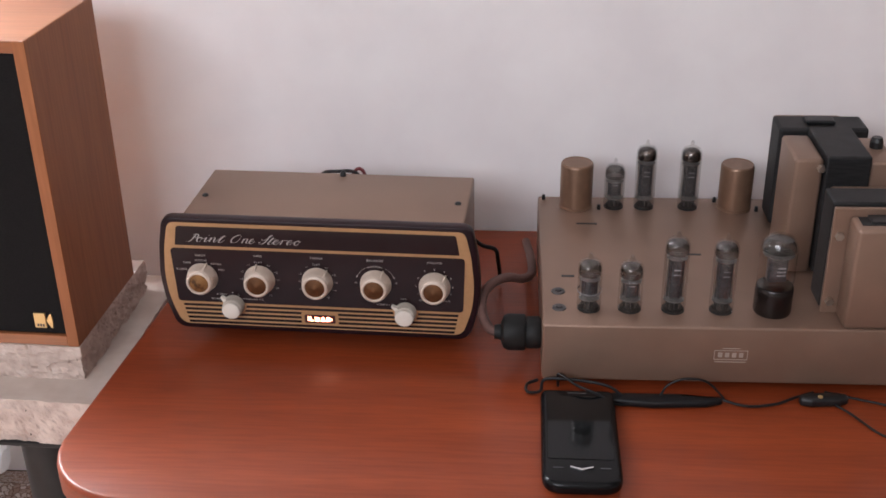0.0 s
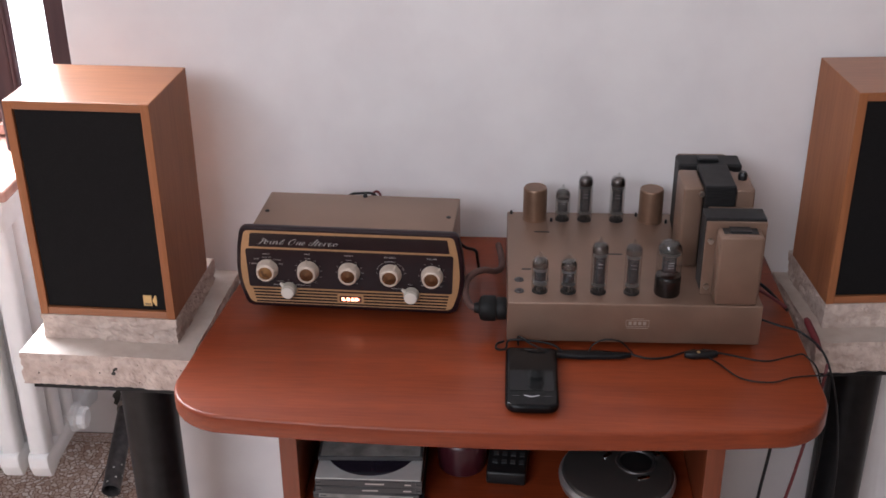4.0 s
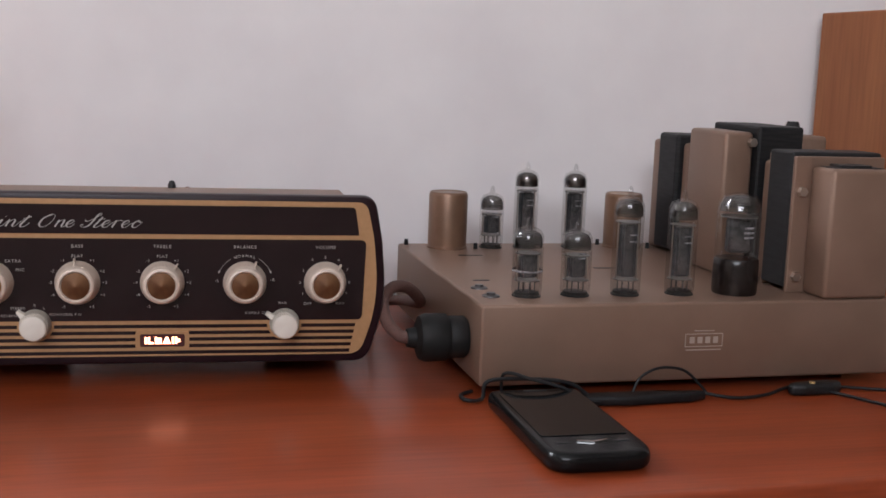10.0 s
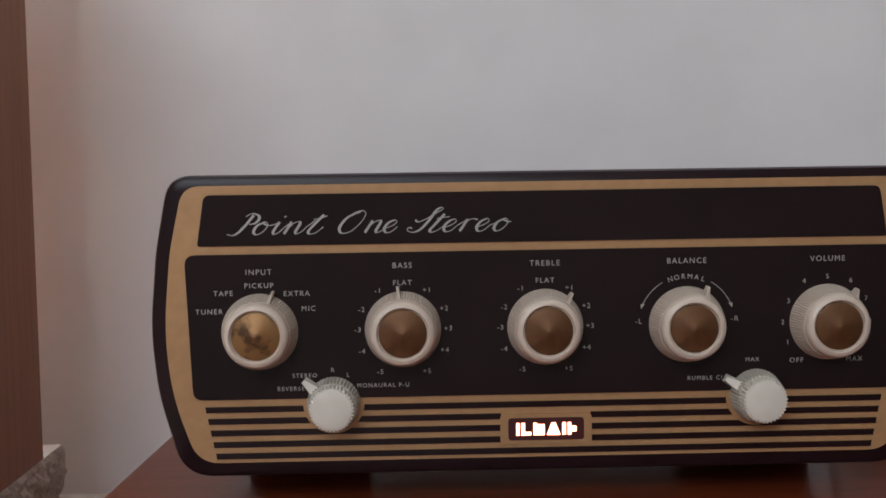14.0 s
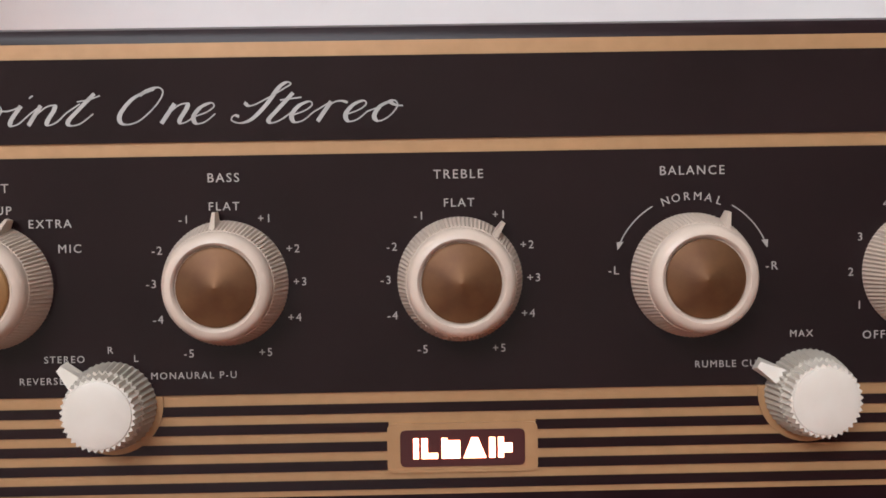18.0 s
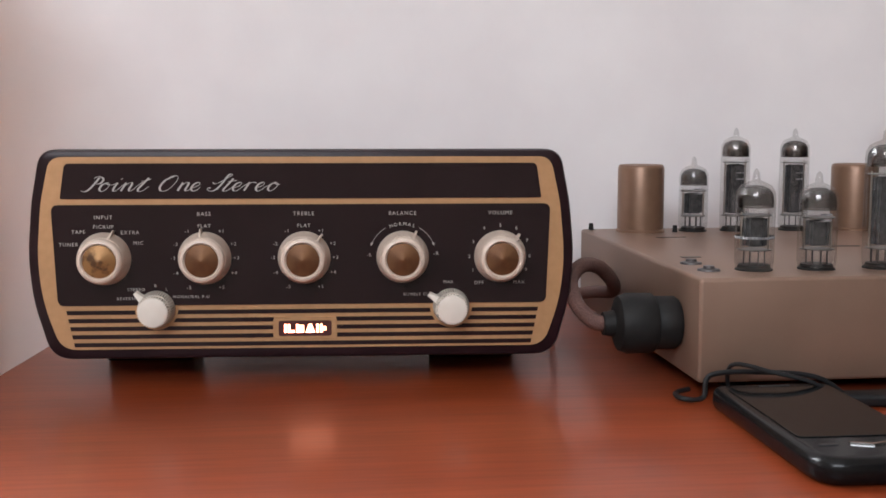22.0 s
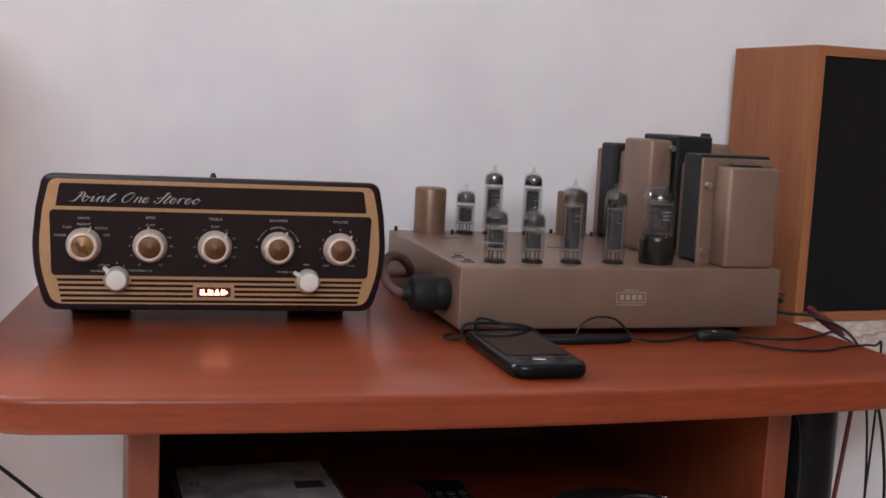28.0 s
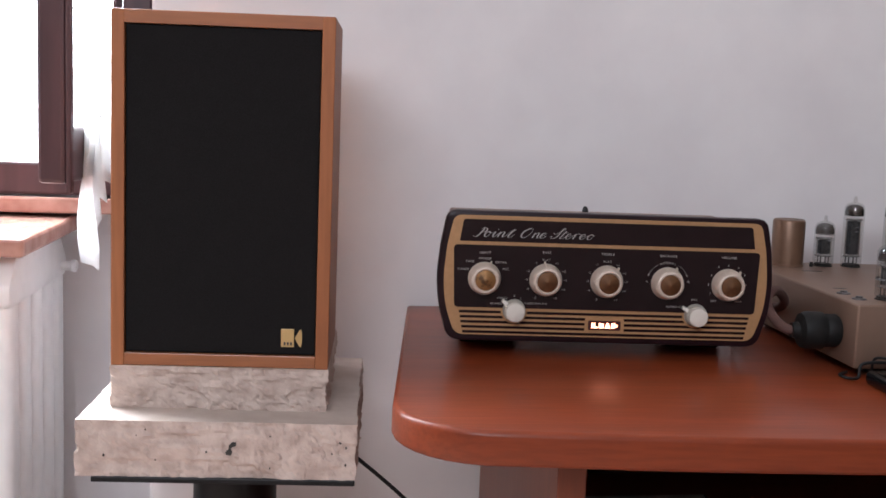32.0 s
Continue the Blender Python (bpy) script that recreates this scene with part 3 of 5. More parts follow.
plate("face_rim", face_outline(-0.0018, 0.1122), 0.004, 0.013, M_FRAME, "dark plum moulded surround", bevel=0.0025)
plate("gold_panel", face_outline(0.0040), 0.0046, 0.002, M_GOLD, "champagne gold anodised front panel")
band = rounded([(-0.1315, 0.0872), (0.1315, 0.0872), (0.1285, 0.1065), (-0.1285, 0.1065)], [0.001, 0.001, 0.003, 0.003], 5)
plate("name_band", band, 0.0052, 0.002, M_PLUM, "glossy plum-black upper band")
main = rounded([(-0.1345, 0.0285), (0.1345, 0.0285), (0.1365, 0.0840), (-0.1365, 0.0840)], 0.004, 5)
plate("control_panel", main, 0.0052, 0.002, M_PLUM, "glossy plum-black control panel")
for i in range(5):
    h = 0.0246 - 0.0045 * i
    w = 0.1298 - 0.0009 * i
    spans = [(-w, w)] if i in (0, 4) else [(-w, -0.0172), (0.0172, w)]
    for a, b in spans:
        plate("stripe", [(a, h - 0.00115), (b, h - 0.00115), (b + (0.0004 if b == w else 0), h + 0.00115), (a - (0.0004 if a == -w else 0), h + 0.00115)], 0.0050, 0.0015, M_PLUM)
plate("sign_frame", rounded([(-0.0176, 0.0092), (0.0176, 0.0092), (0.0176, 0.0208), (-0.0176, 0.0208)], 0.0016, 4), 0.0053, 0.0020, M_GOLD)
plate("sign_window", rounded([(-0.0146, 0.0107), (0.0146, 0.0107), (0.0146, 0.0193), (-0.0146, 0.0193)], 0.0014, 4), 0.0056, 0.0018, M_LAMPBOX, "dark window with lit red-white mark")
for k, (a, b, c, d) in enumerate(((-0.0115, -0.0103, 0, 0), (-0.0096, -0.0082, 0, 0), (-0.0082, -0.0058, 0, -0.0035), (-0.0049, -0.0036, 0, 0), (-0.0036, -0.0006, 0, -0.0006), (0.0062, 0.0076, 0, 0), (0.0083, 0.0096, 0, 0), (0.0096, 0.0116, 0.0012, -0.0014))):
    plate("lit_bar", [(a, 0.0126 + c), (b, 0.0126 + c), (b, 0.0174 + d), (a, 0.0174 + d)], 0.0058, 0.0003, M_LIT)
plate("lit_wedge", [(0.0002, 0.0126), (0.0055, 0.0126), (0.0036, 0.0174), (0.0021, 0.0174)], 0.0058, 0.0003, M_LIT)

# case behind the face
CT, CD, CW = 0.1040, 0.134, 0.1330
part("case", box(-CW, CW, 0.0085, CD, 0.004, CT, 0.0022, 3), M_BRONZE, pre, "bronze sheet-metal case", smooth=True)
SCREW = [(0, 0.0022), (0.0018, 0.0020), (0.0030, 0.0010), (0.0032, 0), (0.0032, -0.002), (0, -0.002)]
for x, y in ((-CW + 0.010, 0.035), (CW - 0.010, 0.035)):
    part("case_screw", lathe(SCREW, 12), M_BLACK, pre, m=Matrix.Translation((x, y + 0.034, CT)), smooth=True)
part("case_screw", lathe(SCREW, 12), M_BLACK, pre, m=Matrix.Translation((0.0015, CD - 0.007, CT)) @ Matrix.Diagonal((1.0, 1.0, 2.7, 1)), smooth=True)
for x in (-0.098, 0.098):
    part("front_foot", box(x - 0.026, x + 0.026, 0.058, 0.082, -0.0160, 0.005, 0.002), M_RUBBER, pre)
    part("rear_foot", box(x - 0.020, x + 0.020, 0.108, 0.130, -0.0160, 0.005, 0.002), M_RUBBER, pre)


def ribbed(r0, r1, depth, ribs, groove):
    """A tapering fluted skirt, its axis along -y, from the face outwards."""
    bm = bmesh.new()
    n = ribs * 4
    rings = []
    for d, r, g in ((0, r0, groove * 0.5), (depth * 0.08, r0, groove), (depth, r1, groove)):
        rings.append([bm.verts.new(((r - g * (0.5 + 0.5 * math.cos(2 * math.pi * k * ribs / n))) * math.cos(2 * math.pi * k / n), -d,
                                    (r - g * (0.5 + 0.5 * math.cos(2 * math.pi * k * ribs / n))) * math.sin(2 * math.pi * k / n))) for k in range(n)])
    for a, b in zip(rings, rings[1:]):
        for k in range(n):
            bm.faces.new((a[k], a[(k + 1) % n], b[(k + 1) % n], b[k]))
    bm.faces.new(rings[0])
    bm.faces.new(rings[-1])
    bmesh.ops.recalc_face_normals(bm, faces=bm.faces[:])
    return bm


OUTWARD = Matrix.Rotation(radians(90), 4, "X")   # z of a turned form becomes -y


def pointer(r_in, r_out, d0, d1, w):
    """A ridge on the skirt that points to the scale."""
    bm = bmesh.new()
    a = [bm.verts.new(p) for p in ((-w, -d0, r_in), (w, -d0, r_in), (w * 0.7, -d0, r_out), (-w * 0.7, -d0, r_out))]
    b = [bm.verts.new(p) for p in ((-w, -d1, r_in), (w, -d1, r_in), (w * 0.35, -d0 - 0.003, r_out), (-w * 0.35, -d0 - 0.003, r_out))]
    bm.faces.new(a)
    bm.faces.new(b)
    for k in range(4):
        bm.faces.new((a[k], a[(k + 1) % 4], b[(k + 1) % 4], b[k]))
    bmesh.ops.recalc_face_normals(bm, faces=bm.faces[:])
    return bm


KNOB_D = 0.0135
for i, turn in enumerate((20, -6, 38, 28, 40)):
    knob = part("control_knob", ribbed(0.0146, 0.0127, KNOB_D * 0.74, 90, 0.00030), M_CREAM, pre, "cream fluted control knob", m=Matrix.Translation(((i - 2) * KS, -0.0052, 0.0545)))
    part("collar", lathe([(0.0124, KNOB_D * 0.70), (0.0123, KNOB_D * 0.84), (0.0118, KNOB_D * 0.95), (0.0110, KNOB_D + 0.0002), (0.0099, KNOB_D + 0.0004), (0.0094, KNOB_D), (0.0092, KNOB_D - 0.0010), (0, KNOB_D - 0.0010)], 48, m=OUTWARD), M_CREAM, knob, smooth=True)
    part("cap", lathe([(0.0090, KNOB_D - 0.0012), (0.0089, KNOB_D - 0.0005), (0.0085, KNOB_D - 0.0003), (0, KNOB_D + 0.0016)], 48, m=OUTWARD), M_CAP_WORN if i == 0 else M_CAP, knob,
         "worn flaking bronze cap" if i == 0 else "spun bronze cap", smooth=False)
    part("pointer", pointer(0.0108, 0.0166, 0.0012, KNOB_D * 0.86, 0.0009), M_CREAM, knob, m=Matrix.Rotation(radians(turn), 4, "Y"))
SMALL_D = 0.0125
for x in (-0.0812, 0.0812):
    pocket = [(x + 0.0117 * math.cos(a), 0.0265 + 0.0117 * math.sin(a)) for a in (radians(171 + 198 * k / 22) for k in range(23))]
    plate("switch_surround", pocket, 0.00515, 0.0008, M_GOLD)
for x, turn in ((-0.0812, -50), (0.0812, -60)):
    knob = part("small_knob", ribbed(0.0103, 0.0093, SMALL_D * 0.62, 44, 0.0006), M_IVORY_DULL, pre, "small ivory switch knob", m=Matrix.Translation((x, -0.0052, 0.0265)))
    part("button", ribbed(0.0090, 0.0085, 0.0056, 36, 0.0008), M_IVORY, knob, m=Matrix.Translation((0, -SMALL_D + 0.0056, 0)))
    part("button_face", lathe([(0.0078, -0.0002), (0.0075, 0.0004), (0.006, 0.0008), (0, 0.0010)], 32, m=OUTWARD), M_IVORY, knob, m=Matrix.Translation((0, -SMALL_D, 0)), smooth=True)
    part("pointer", pointer(0.0080, 0.0145, 0.0008, 0.006, 0.0022), M_IVORY, knob, m=Matrix.Rotation(radians(turn), 4, "Y"))

# lettering on the face
INK = -0.00535


def word(text, x, h, size=0.0030, turn=0.0, spacing=1.25, mat=None):
    lettering("lettering", text, size, mat or M_PRINT, pre, Matrix.Translation((x, INK, h)) @ Matrix.Rotation(radians(turn), 4, "Y") @ FRONT, thick=0.00004, spacing=spacing)


KH = 0.0545
SCRIPT = bmesh.new()
UNIT = 0.108 / 1433


def pen(points, dx=0):
    """A stroke of a pen: hairlines upwards, broad strokes downwards; x, y in units of the line of script."""
    line = smooth_line([(x + dx + 0.16 * (y - 50), y, 0) for x, y in points], 6)
    left, right = [], []
    for i, p in enumerate(line):
        d = (line[min(i + 1, len(line) - 1)] - line[max(i - 1, 0)]).normalized()
        n = Vector((-d.y, d.x, 0))
        w = (4.2 + 10.5 * max(0.0, -d.y)) / 2
        left.append(p + n * w)
        right.append(p - n * w)
    rows = [[SCRIPT.verts.new((q.x * UNIT - 0.120, q.y * UNIT + 0.0914, 0)) for q in side] for side in (left, right)]
    for k in range(len(line) - 1):
        SCRIPT.faces.new((rows[0][k], rows[1][k], rows[1][k + 1], rows[0][k + 1]))


LOW_O = [(185, 62), (152, 45), (138, 15), (155, 0), (185, 15), (205, 45), (195, 62), (182, 58), (200, 48), (222, 46)]
LOW_N = [(300, 20), (335, 55), (362, 62), (364, 48), (348, 14), (354, 2), (378, 12), (402, 38)]
LOW_E = [(800, 22), (835, 35), (855, 52), (845, 63), (815, 50), (797, 22), (808, 1), (835, 6), (862, 30)]
pen([(128, 98), (95, 50), (62, 12), (35, -2), (5, 4)])
pen([(90, 92), (118, 106), (150, 98), (158, 80), (140, 58), (112, 52)])
pen(LOW_O)
pen([(262, 62), (238, 20), (240, 2), (262, 8), (290, 35)])
pen([(284, 84), (290, 90), (294, 92)])
pen([(322, 62), (292, 2)])
pen(LOW_N)
pen([(480, 96), (440, 50), (412, 14), (420, 0), (450, 6), (485, 35)])
pen([(430, 72), (465, 78), (498, 90)])
pen([(660, 108), (600, 80), (566, 30), (580, 2), (625, 10), (670, 55), (688, 95), (672, 112), (640, 104), (618, 88)])
pen([(728, 62), (696, 2)])
pen(LOW_N, 403)
pen(LOW_E, -6)
pen([(940, 62), (962, 52), (1010, 75), (1058, 105), (1074, 117), (1060, 122), (1038, 105), (1008, 55), (970, 12), (935, 0), (908, 10), (915, 24), (930, 20)])
pen([(1085, 90), (1045, 40), (1022, 10), (1032, -1), (1058, 8), (1088, 30)])
pen([(1048, 68), (1112, 76)])
pen(LOW_E, 293)
pen([(1205, 62), (1172, 2)])
pen([(1182, 30), (1212, 58), (1235, 63), (1256, 58)])
pen(LOW_E, 458)
pen(LOW_O, 1205)
for join in ([(222, 46), (243, 52), (262, 62)], [(290, 35), (322, 62)], [(402, 38), (440, 66)], [(1155, 30), (1205, 62)], [(1320, 30), (1352, 42), (1390, 60)]):
    pen(join)
bmesh.ops.recalc_face_normals(SCRIPT, faces=SCRIPT.faces[:])
for f in SCRIPT.faces:
    if f.normal.z < 0:
        f.normal_flip()
part("script_lettering", SCRIPT, M_SCRIPT, pre, "silver slanting script", m=Matrix.Translation((0, INK, 0)) @ FRONT)
for i, t in enumerate(("INPUT", "BASS", "TREBLE", "BALANCE", "VOLUME")):
    word(t, (i - 2) * KS, KH + 0.0243 - (0.0017 if i == 0 else 0))
for t, dx, dz in (("PICKUP", 0, 0.0175), ("EXTRA", 0.0142, 0.0143), ("TAPE", -0.0135, 0.0147), ("TUNER", -0.0190, 0.0078), ("MIC", 0.0186, 0.0085)):
    word(t, -2 * KS + dx, KH + dz, 0.0028)
for c in (-KS, 0):
    word("FLAT", c, KH + 0.0177, 0.0028)
    for k, (dx, dz) in enumerate(((0.0093, 0.0148), (0.0157, 0.0077), (0.0172, 0.0), (0.0158, -0.0083), (0.0089, -0.0163))):
        word("-%d" % (k + 1), c - dx, KH + dz, 0.0027)
        word("+%d" % (k + 1), c + dx, KH + dz, 0.0027)
for k, ch in enumerate("NORMAL"):
    a = radians(-20 + 8 * k)
    word(ch, KS + 0.0183 * math.sin(a), KH + 0.0183 * math.cos(a), 0.0027, turn=math.degrees(a))
for s in (-1, 1):
    arc = [(KS + s * 0.0185 * math.sin(radians(a)), KH + 0.0185 * math.cos(radians(a))) for a in range(30, 68, 4)]
    rim = arc + [(KS + (x - KS) * 1.013, KH + (z - KH) * 1.013) for x, z in reversed(arc)]
    plate("scale_arrow", rim[::-s], 0.0054, 0.0001, M_PRINT)
    ex, ez = arc[-1]
    plate("scale_arrow", [(ex - 0.0008, ez + 0.0004), (ex + s * 0.0006, ez - 0.0014), (ex + 0.0008, ez + 0.0005)][::s], 0.0054, 0.0001, M_PRINT)
word("-L", KS - 0.0185, KH + 0.0013, 0.0028)
word("-R", KS + 0.0185, KH + 0.0018, 0.0028)
for t, dx, dz in (("4", -0.009, 0.0158), ("5", 0, 0.0174), ("6", 0.009, 0.0158), ("3", -0.015, 0.0082), ("7", 0.015, 0.0087), ("2", -0.0172, 0), ("8", 0.0165, 0), ("1", -0.0152, -0.0078), ("9", 0.0146, -0.0075), ("OFF", -0.0118, -0.0148), ("MAX", 0.0106, -0.0146)):
    word(t, 2 * KS + dx, KH + dz, 0.0027)
SH = 0.0265
for t, x, dz in (("STEREO", -0.0812 - 0.0108, 0.0108), ("REVERSE", -0.0812 - 0.0162, 0.0058), ("R", -0.0814, 0.0128), ("L", -0.0755, 0.0108), ("MONAURAL P-U", -0.0812 + 0.0190, 0.0066), ("RUMBLE CUT", 0.0812 - 0.0185, 0.0070), ("MAX", 0.0797, 0.0138)):
    word(t, x, SH + dz, 0.0023)

# ---- the power amplifier: x along its front, y to its back, z from its underside ----
AW, AD, AH = 0.317, 0.272, 0.0560
AMP = Matrix.Translation((0.2085, -0.0475, 0.0078)) @ Matrix.Rotation(radians(3.0), 4, "Z")
amp = thing("power_amplifier", AMP, "bronze-painted valve power amplifier chassis with transformers", "amplifier")
part("chassis", box(0, AW, 0, AD, 0, AH, 0.0022, 3), M_BRONZE, amp, "bronze folded steel chassis", smooth=True)
for x in (0.03, AW - 0.03):
    for y in (0.03, AD - 0.03):
        part("foot", lathe([(0, -0.0075), (0.008, -0.0075), (0.009, 0), (0, 0)], 16), M_RUBBER, amp, m=Matrix.Translation((x, y, 0)))
part("maker_mark", merge(box(0.1490, 0.1780, -0.0004, 0, 0.0330, 0.0335), box(0.1490, 0.1780, -0.0004, 0, 0.0240, 0.0245), box(0.1490, 0.1495, -0.0004, 0, 0.0245, 0.0330), box(0.1775, 0.1780, -0.0004, 0, 0.0245, 0.0330),
            *[box(0.1525 + 0.0060 * k, 0.1562 + 0.0060 * k, -0.0004, 0, 0.0266, 0.0311) for k in range(4)], box(0.1560, 0.1710, -0.0004, 0, 0.0352, 0.0358), box(0.1500, 0.1770, -0.0004, 0, 0.0215, 0.0221)),
            M_MARK, amp, "pale printed maker's mark")
for x, y, n in ((0.038, 0.204, 0.021), (0.019, 0.090, 0.012), (0.134, 0.138, 0.021)):
    part("legend_bar", box(x, x + n, y - 0.0017, y + 0.0017, AH, AH + 0.0003), M_BLACK, amp)
for x, y in ((0.0150, 0.060), (0.0150, 0.030)):
    part("chassis_screw", lathe([(0, 0.0030), (0.0030, 0.0028), (0.0032, 0.0014), (0.0060, 0.0010), (0.0064, 0), (0, 0)], 14), M_STEEL, amp, m=Matrix.Translation((x, y, AH)), smooth=True)
for x, y in ((0.006, 0.264), (0.063, 0.240), (0.226, 0.240), (0.186, 0.262)):
    part("chassis_screw", lathe([(0, 0.005), (0.0016, 0.005), (0.002, 0), (0, 0)], 10), M_BLACK, amp, m=Matrix.Translation((x, y, AH)))


def valve(x, y, height, name, label, ring=False, getter=None):
    """A small all-glass valve: socket, glass with a drawn tip, silvered top, electrodes."""
    m = Matrix.Translation((x, y, AH))
    r = 0.0107
    v = part(name, lathe([(0, 0.001), (r * 0.93, 0.001), (r, 0.005), (r, height - 0.017), (r * 0.97, height - 0.013), (r * 0.80, height - 0.0095), (r * 0.42, height - 0.0075), (0.0022, height - 0.0065),
                          (0.0016, height - 0.002), (0, height)], 28), M_TUBE, amp, label, smooth=True, m=m)
    part("socket", lathe([(0, 0.0), (r * 0.96, 0.0), (r * 0.96, 0.0007), (r * 0.84, 0.0013), (r * 0.80, 0.0030), (0, 0.0034)], 24), M_RUBBER, v)
    part("getter", lathe([(r * 0.905, height - 0.0215), (r * 0.905, height - 0.017), (r * 0.87, height - 0.0143), (r * 0.72, height - 0.0115), (r * 0.36, height - 0.0096), (0, height - 0.0092)], 28), getter or M_SMOKE, v,
         "silvered getter flash inside the top", smooth=True)
    pl = height - 0.030
    top = 0.013 + pl - 0.010
    part("plate", merge(box(-0.0050, 0.0050, -0.0034, 0.0034, 0.013, top, 0.0012, 2), box(-0.0068, 0.0068, -0.0005, 0.0005, 0.0135, top - 0.0005), box(-0.0042, -0.0034, -0.0044, 0.0044, 0.0134, top - 0.0004), box(0.0034, 0.0042, -0.0044, 0.0044, 0.0134, top - 0.0004)), M_PLATE, v, "grey ribbed anode")
    for side in (-1, 1):
        part("support_rod", lathe([(0, 0.011), (0.0006, 0.011), (0.0006, top + 0.003), (0, top + 0.003)], 6), M_SCREW, v, m=Matrix.Translation((side * 0.0078, 0, 0)))
    for z in (0.011, 0.013 + pl - 0.009):
        part("spacer", lathe([(0, z), (r * 0.86, z), (r * 0.86, z + 0.0006), (0, z + 0.0006)], 20), M_MICA, v)
    wires = merge(*[lathe([(0.0004, 0.002), (0.0004, 0.0112)], 5, m=Matrix.Translation((0.006 * math.cos(a), 0.006 * math.sin(a), 0))) for a in (k * 0.785 for k in range(8))])
    part("lead_wires", wires, M_STEEL, v)
    if ring:
        part("white_band", lathe([(r * 1.004, 0.0176), (r * 1.008, 0.0179), (r * 1.008, 0.0187), (r * 1.004, 0.0190)], 28), M_WORN, v)
    else:
        part("printed_bars", merge(*[box(-0.003, 0.003, -r * 1.0 - 0.0001, -r * 0.955, z, z + 0.0010) for z in (height * 0.50, height * 0.56)]), M_WORN, v)
    return v


FV = 0.0310
valve(0.041, FV, 0.0560, "small_valve", "short clear glass valve with silvered top", True)
valve(0.077, FV, 0.0545, "small_valve", "short clear glass valve with silvered top")
valve(0.115, FV, 0.0780, "output_valve", "tall clear glass output valve with silvered top")
valve(0.157, FV, 0.0760, "output_valve", "tall clear glass output valve with silvered top")
BV = 0.2475
valve(0.079, BV, 0.0555, "small_valve", "short clear glass valve with silvered top")
valve(0.1105, BV, 0.0765, "output_valve", "tall clear glass output valve with dark silvered top", getter=M_GETTER)
valve(0.1560, BV, 0.0760, "output_valve", "tall clear glass output valve with dark silvered top", getter=M_GETTER)
rect = part("rectifier_valve", lathe([(0, 0.0263), (0.0150, 0.0263), (0.0160, 0.030), (0.0160, 0.058), (0.0150, 0.066), (0.0115, 0.0715), (0.005, 0.0735), (0, 0.0738)], 32), M_TUBE, amp,
            "large glass rectifier valve on a black base", smooth=True, m=Matrix.Translation((0.2015, FV + 0.001, AH)))
part("valve_base", lathe([(0, 0), (0.0158, 0), (0.0164, 0.002), (0.0164, 0.021), (0.0160, 0.0252), (0.0152, 0.0262), (0, 0.0262)], 32), M_BASE_BROWN, rect, "black bakelite base", smooth=True)
part("getter", lathe([(0.0146, 0.0605), (0.0138, 0.0650), (0.0105, 0.0698), (0.0045, 0.0716), (0, 0.0719)], 32), M_SMOKE, rect, smooth=True)
part("plate", box(-0.0085, 0.0085, -0.0045, 0.0045, 0.030, 0.055, 0.002, 2), M_PLATE, rect)
part("spacer", lathe([(0, 0.056), (0.0135, 0.056), (0.0135, 0.0567), (0, 0.0567)], 24), M_MICA, rect)
part("printed_bars", merge(*[box(-0.0035, 0.0035, -0.0162, -0.0155, z, z + 0.0014) for z in (0.042, 0.0455, 0.049)]), M_WORN, rect, "pale unreadable print")
for x in (0.0395, 0.2045):
    part("capacitor_can", lathe([(0, 0), (0.0178, 0), (0.0178, 0.0015), (0.0170, 0.002), (0.0170, 0.0465), (0.0163, 0.0485), (0.0155, 0.0492), (0.0148, 0.0486), (0, 0.0486)], 36), M_CAN, amp, "gold-lacquered capacitor can", smooth=True,
         m=Matrix.Translation((x, BV + 0.002, AH)))


def bell(x0, x1, y0, y1, z1, name="end_bell"):
    return part(name, box(x0, x1, y0, y1, AH, z1, 0.0035, 3), M_BRONZE, amp, "bronze pressed end bell", smooth=True)


# front transformer: bell, flange, core, bell behind
bell(0.2555, 0.3085, 0.001, 0.030, AH + 0.094)
part("flange", box(0.2425, 0.3165, 0.0295, 0.0335, AH, AH + 0.101, 0.001), M_BRONZE, amp)
part("core", box(0.2420, 0.3168, 0.034, 0.066, AH + 0.003, AH + 0.104, 0.002), M_CORE, amp, "dark laminated core")
part("flange", box(0.2440, 0.3160, 0.0665, 0.0695, AH, AH + 0.101, 0.001), M_BRONZE, amp)
# No recess is cut here: a thin dark plate carries its shade.
part("top_slot", box(0.2610, 0.3030, 0.0105, 0.0270, AH + 0.0938, AH + 0.0945, 0.0003), M_CORE, amp, "dark plate for the shade of a shallow recess in the bell's top")
bell(0.2535, 0.3125, 0.070, 0.094, AH + 0.094)
part("terminal_block", box(0.2690, 0.2950, 0.0130, 0.0285, AH + 0.0925, AH + 0.0962, 0.001), M_BLACK, amp)
# middle transformer, its axis across
bell(0.2240, 0.2495, 0.104, 0.166, AH + 0.114)
part("core", box(0.2500, 0.2895, 0.098, 0.174, AH + 0.004, AH + 0.119, 0.002), M_CORE, amp, "dark laminated core")
bell(0.2900, 0.3150, 0.104, 0.166, AH + 0.112)
part("terminal_knob", lathe([(0, 0), (0.006, 0), (0.006, 0.006), (0.0045, 0.010), (0, 0.010)], 12), M_BLACK, amp, m=Matrix.Translation((0.304, 0.140, AH + 0.112)))
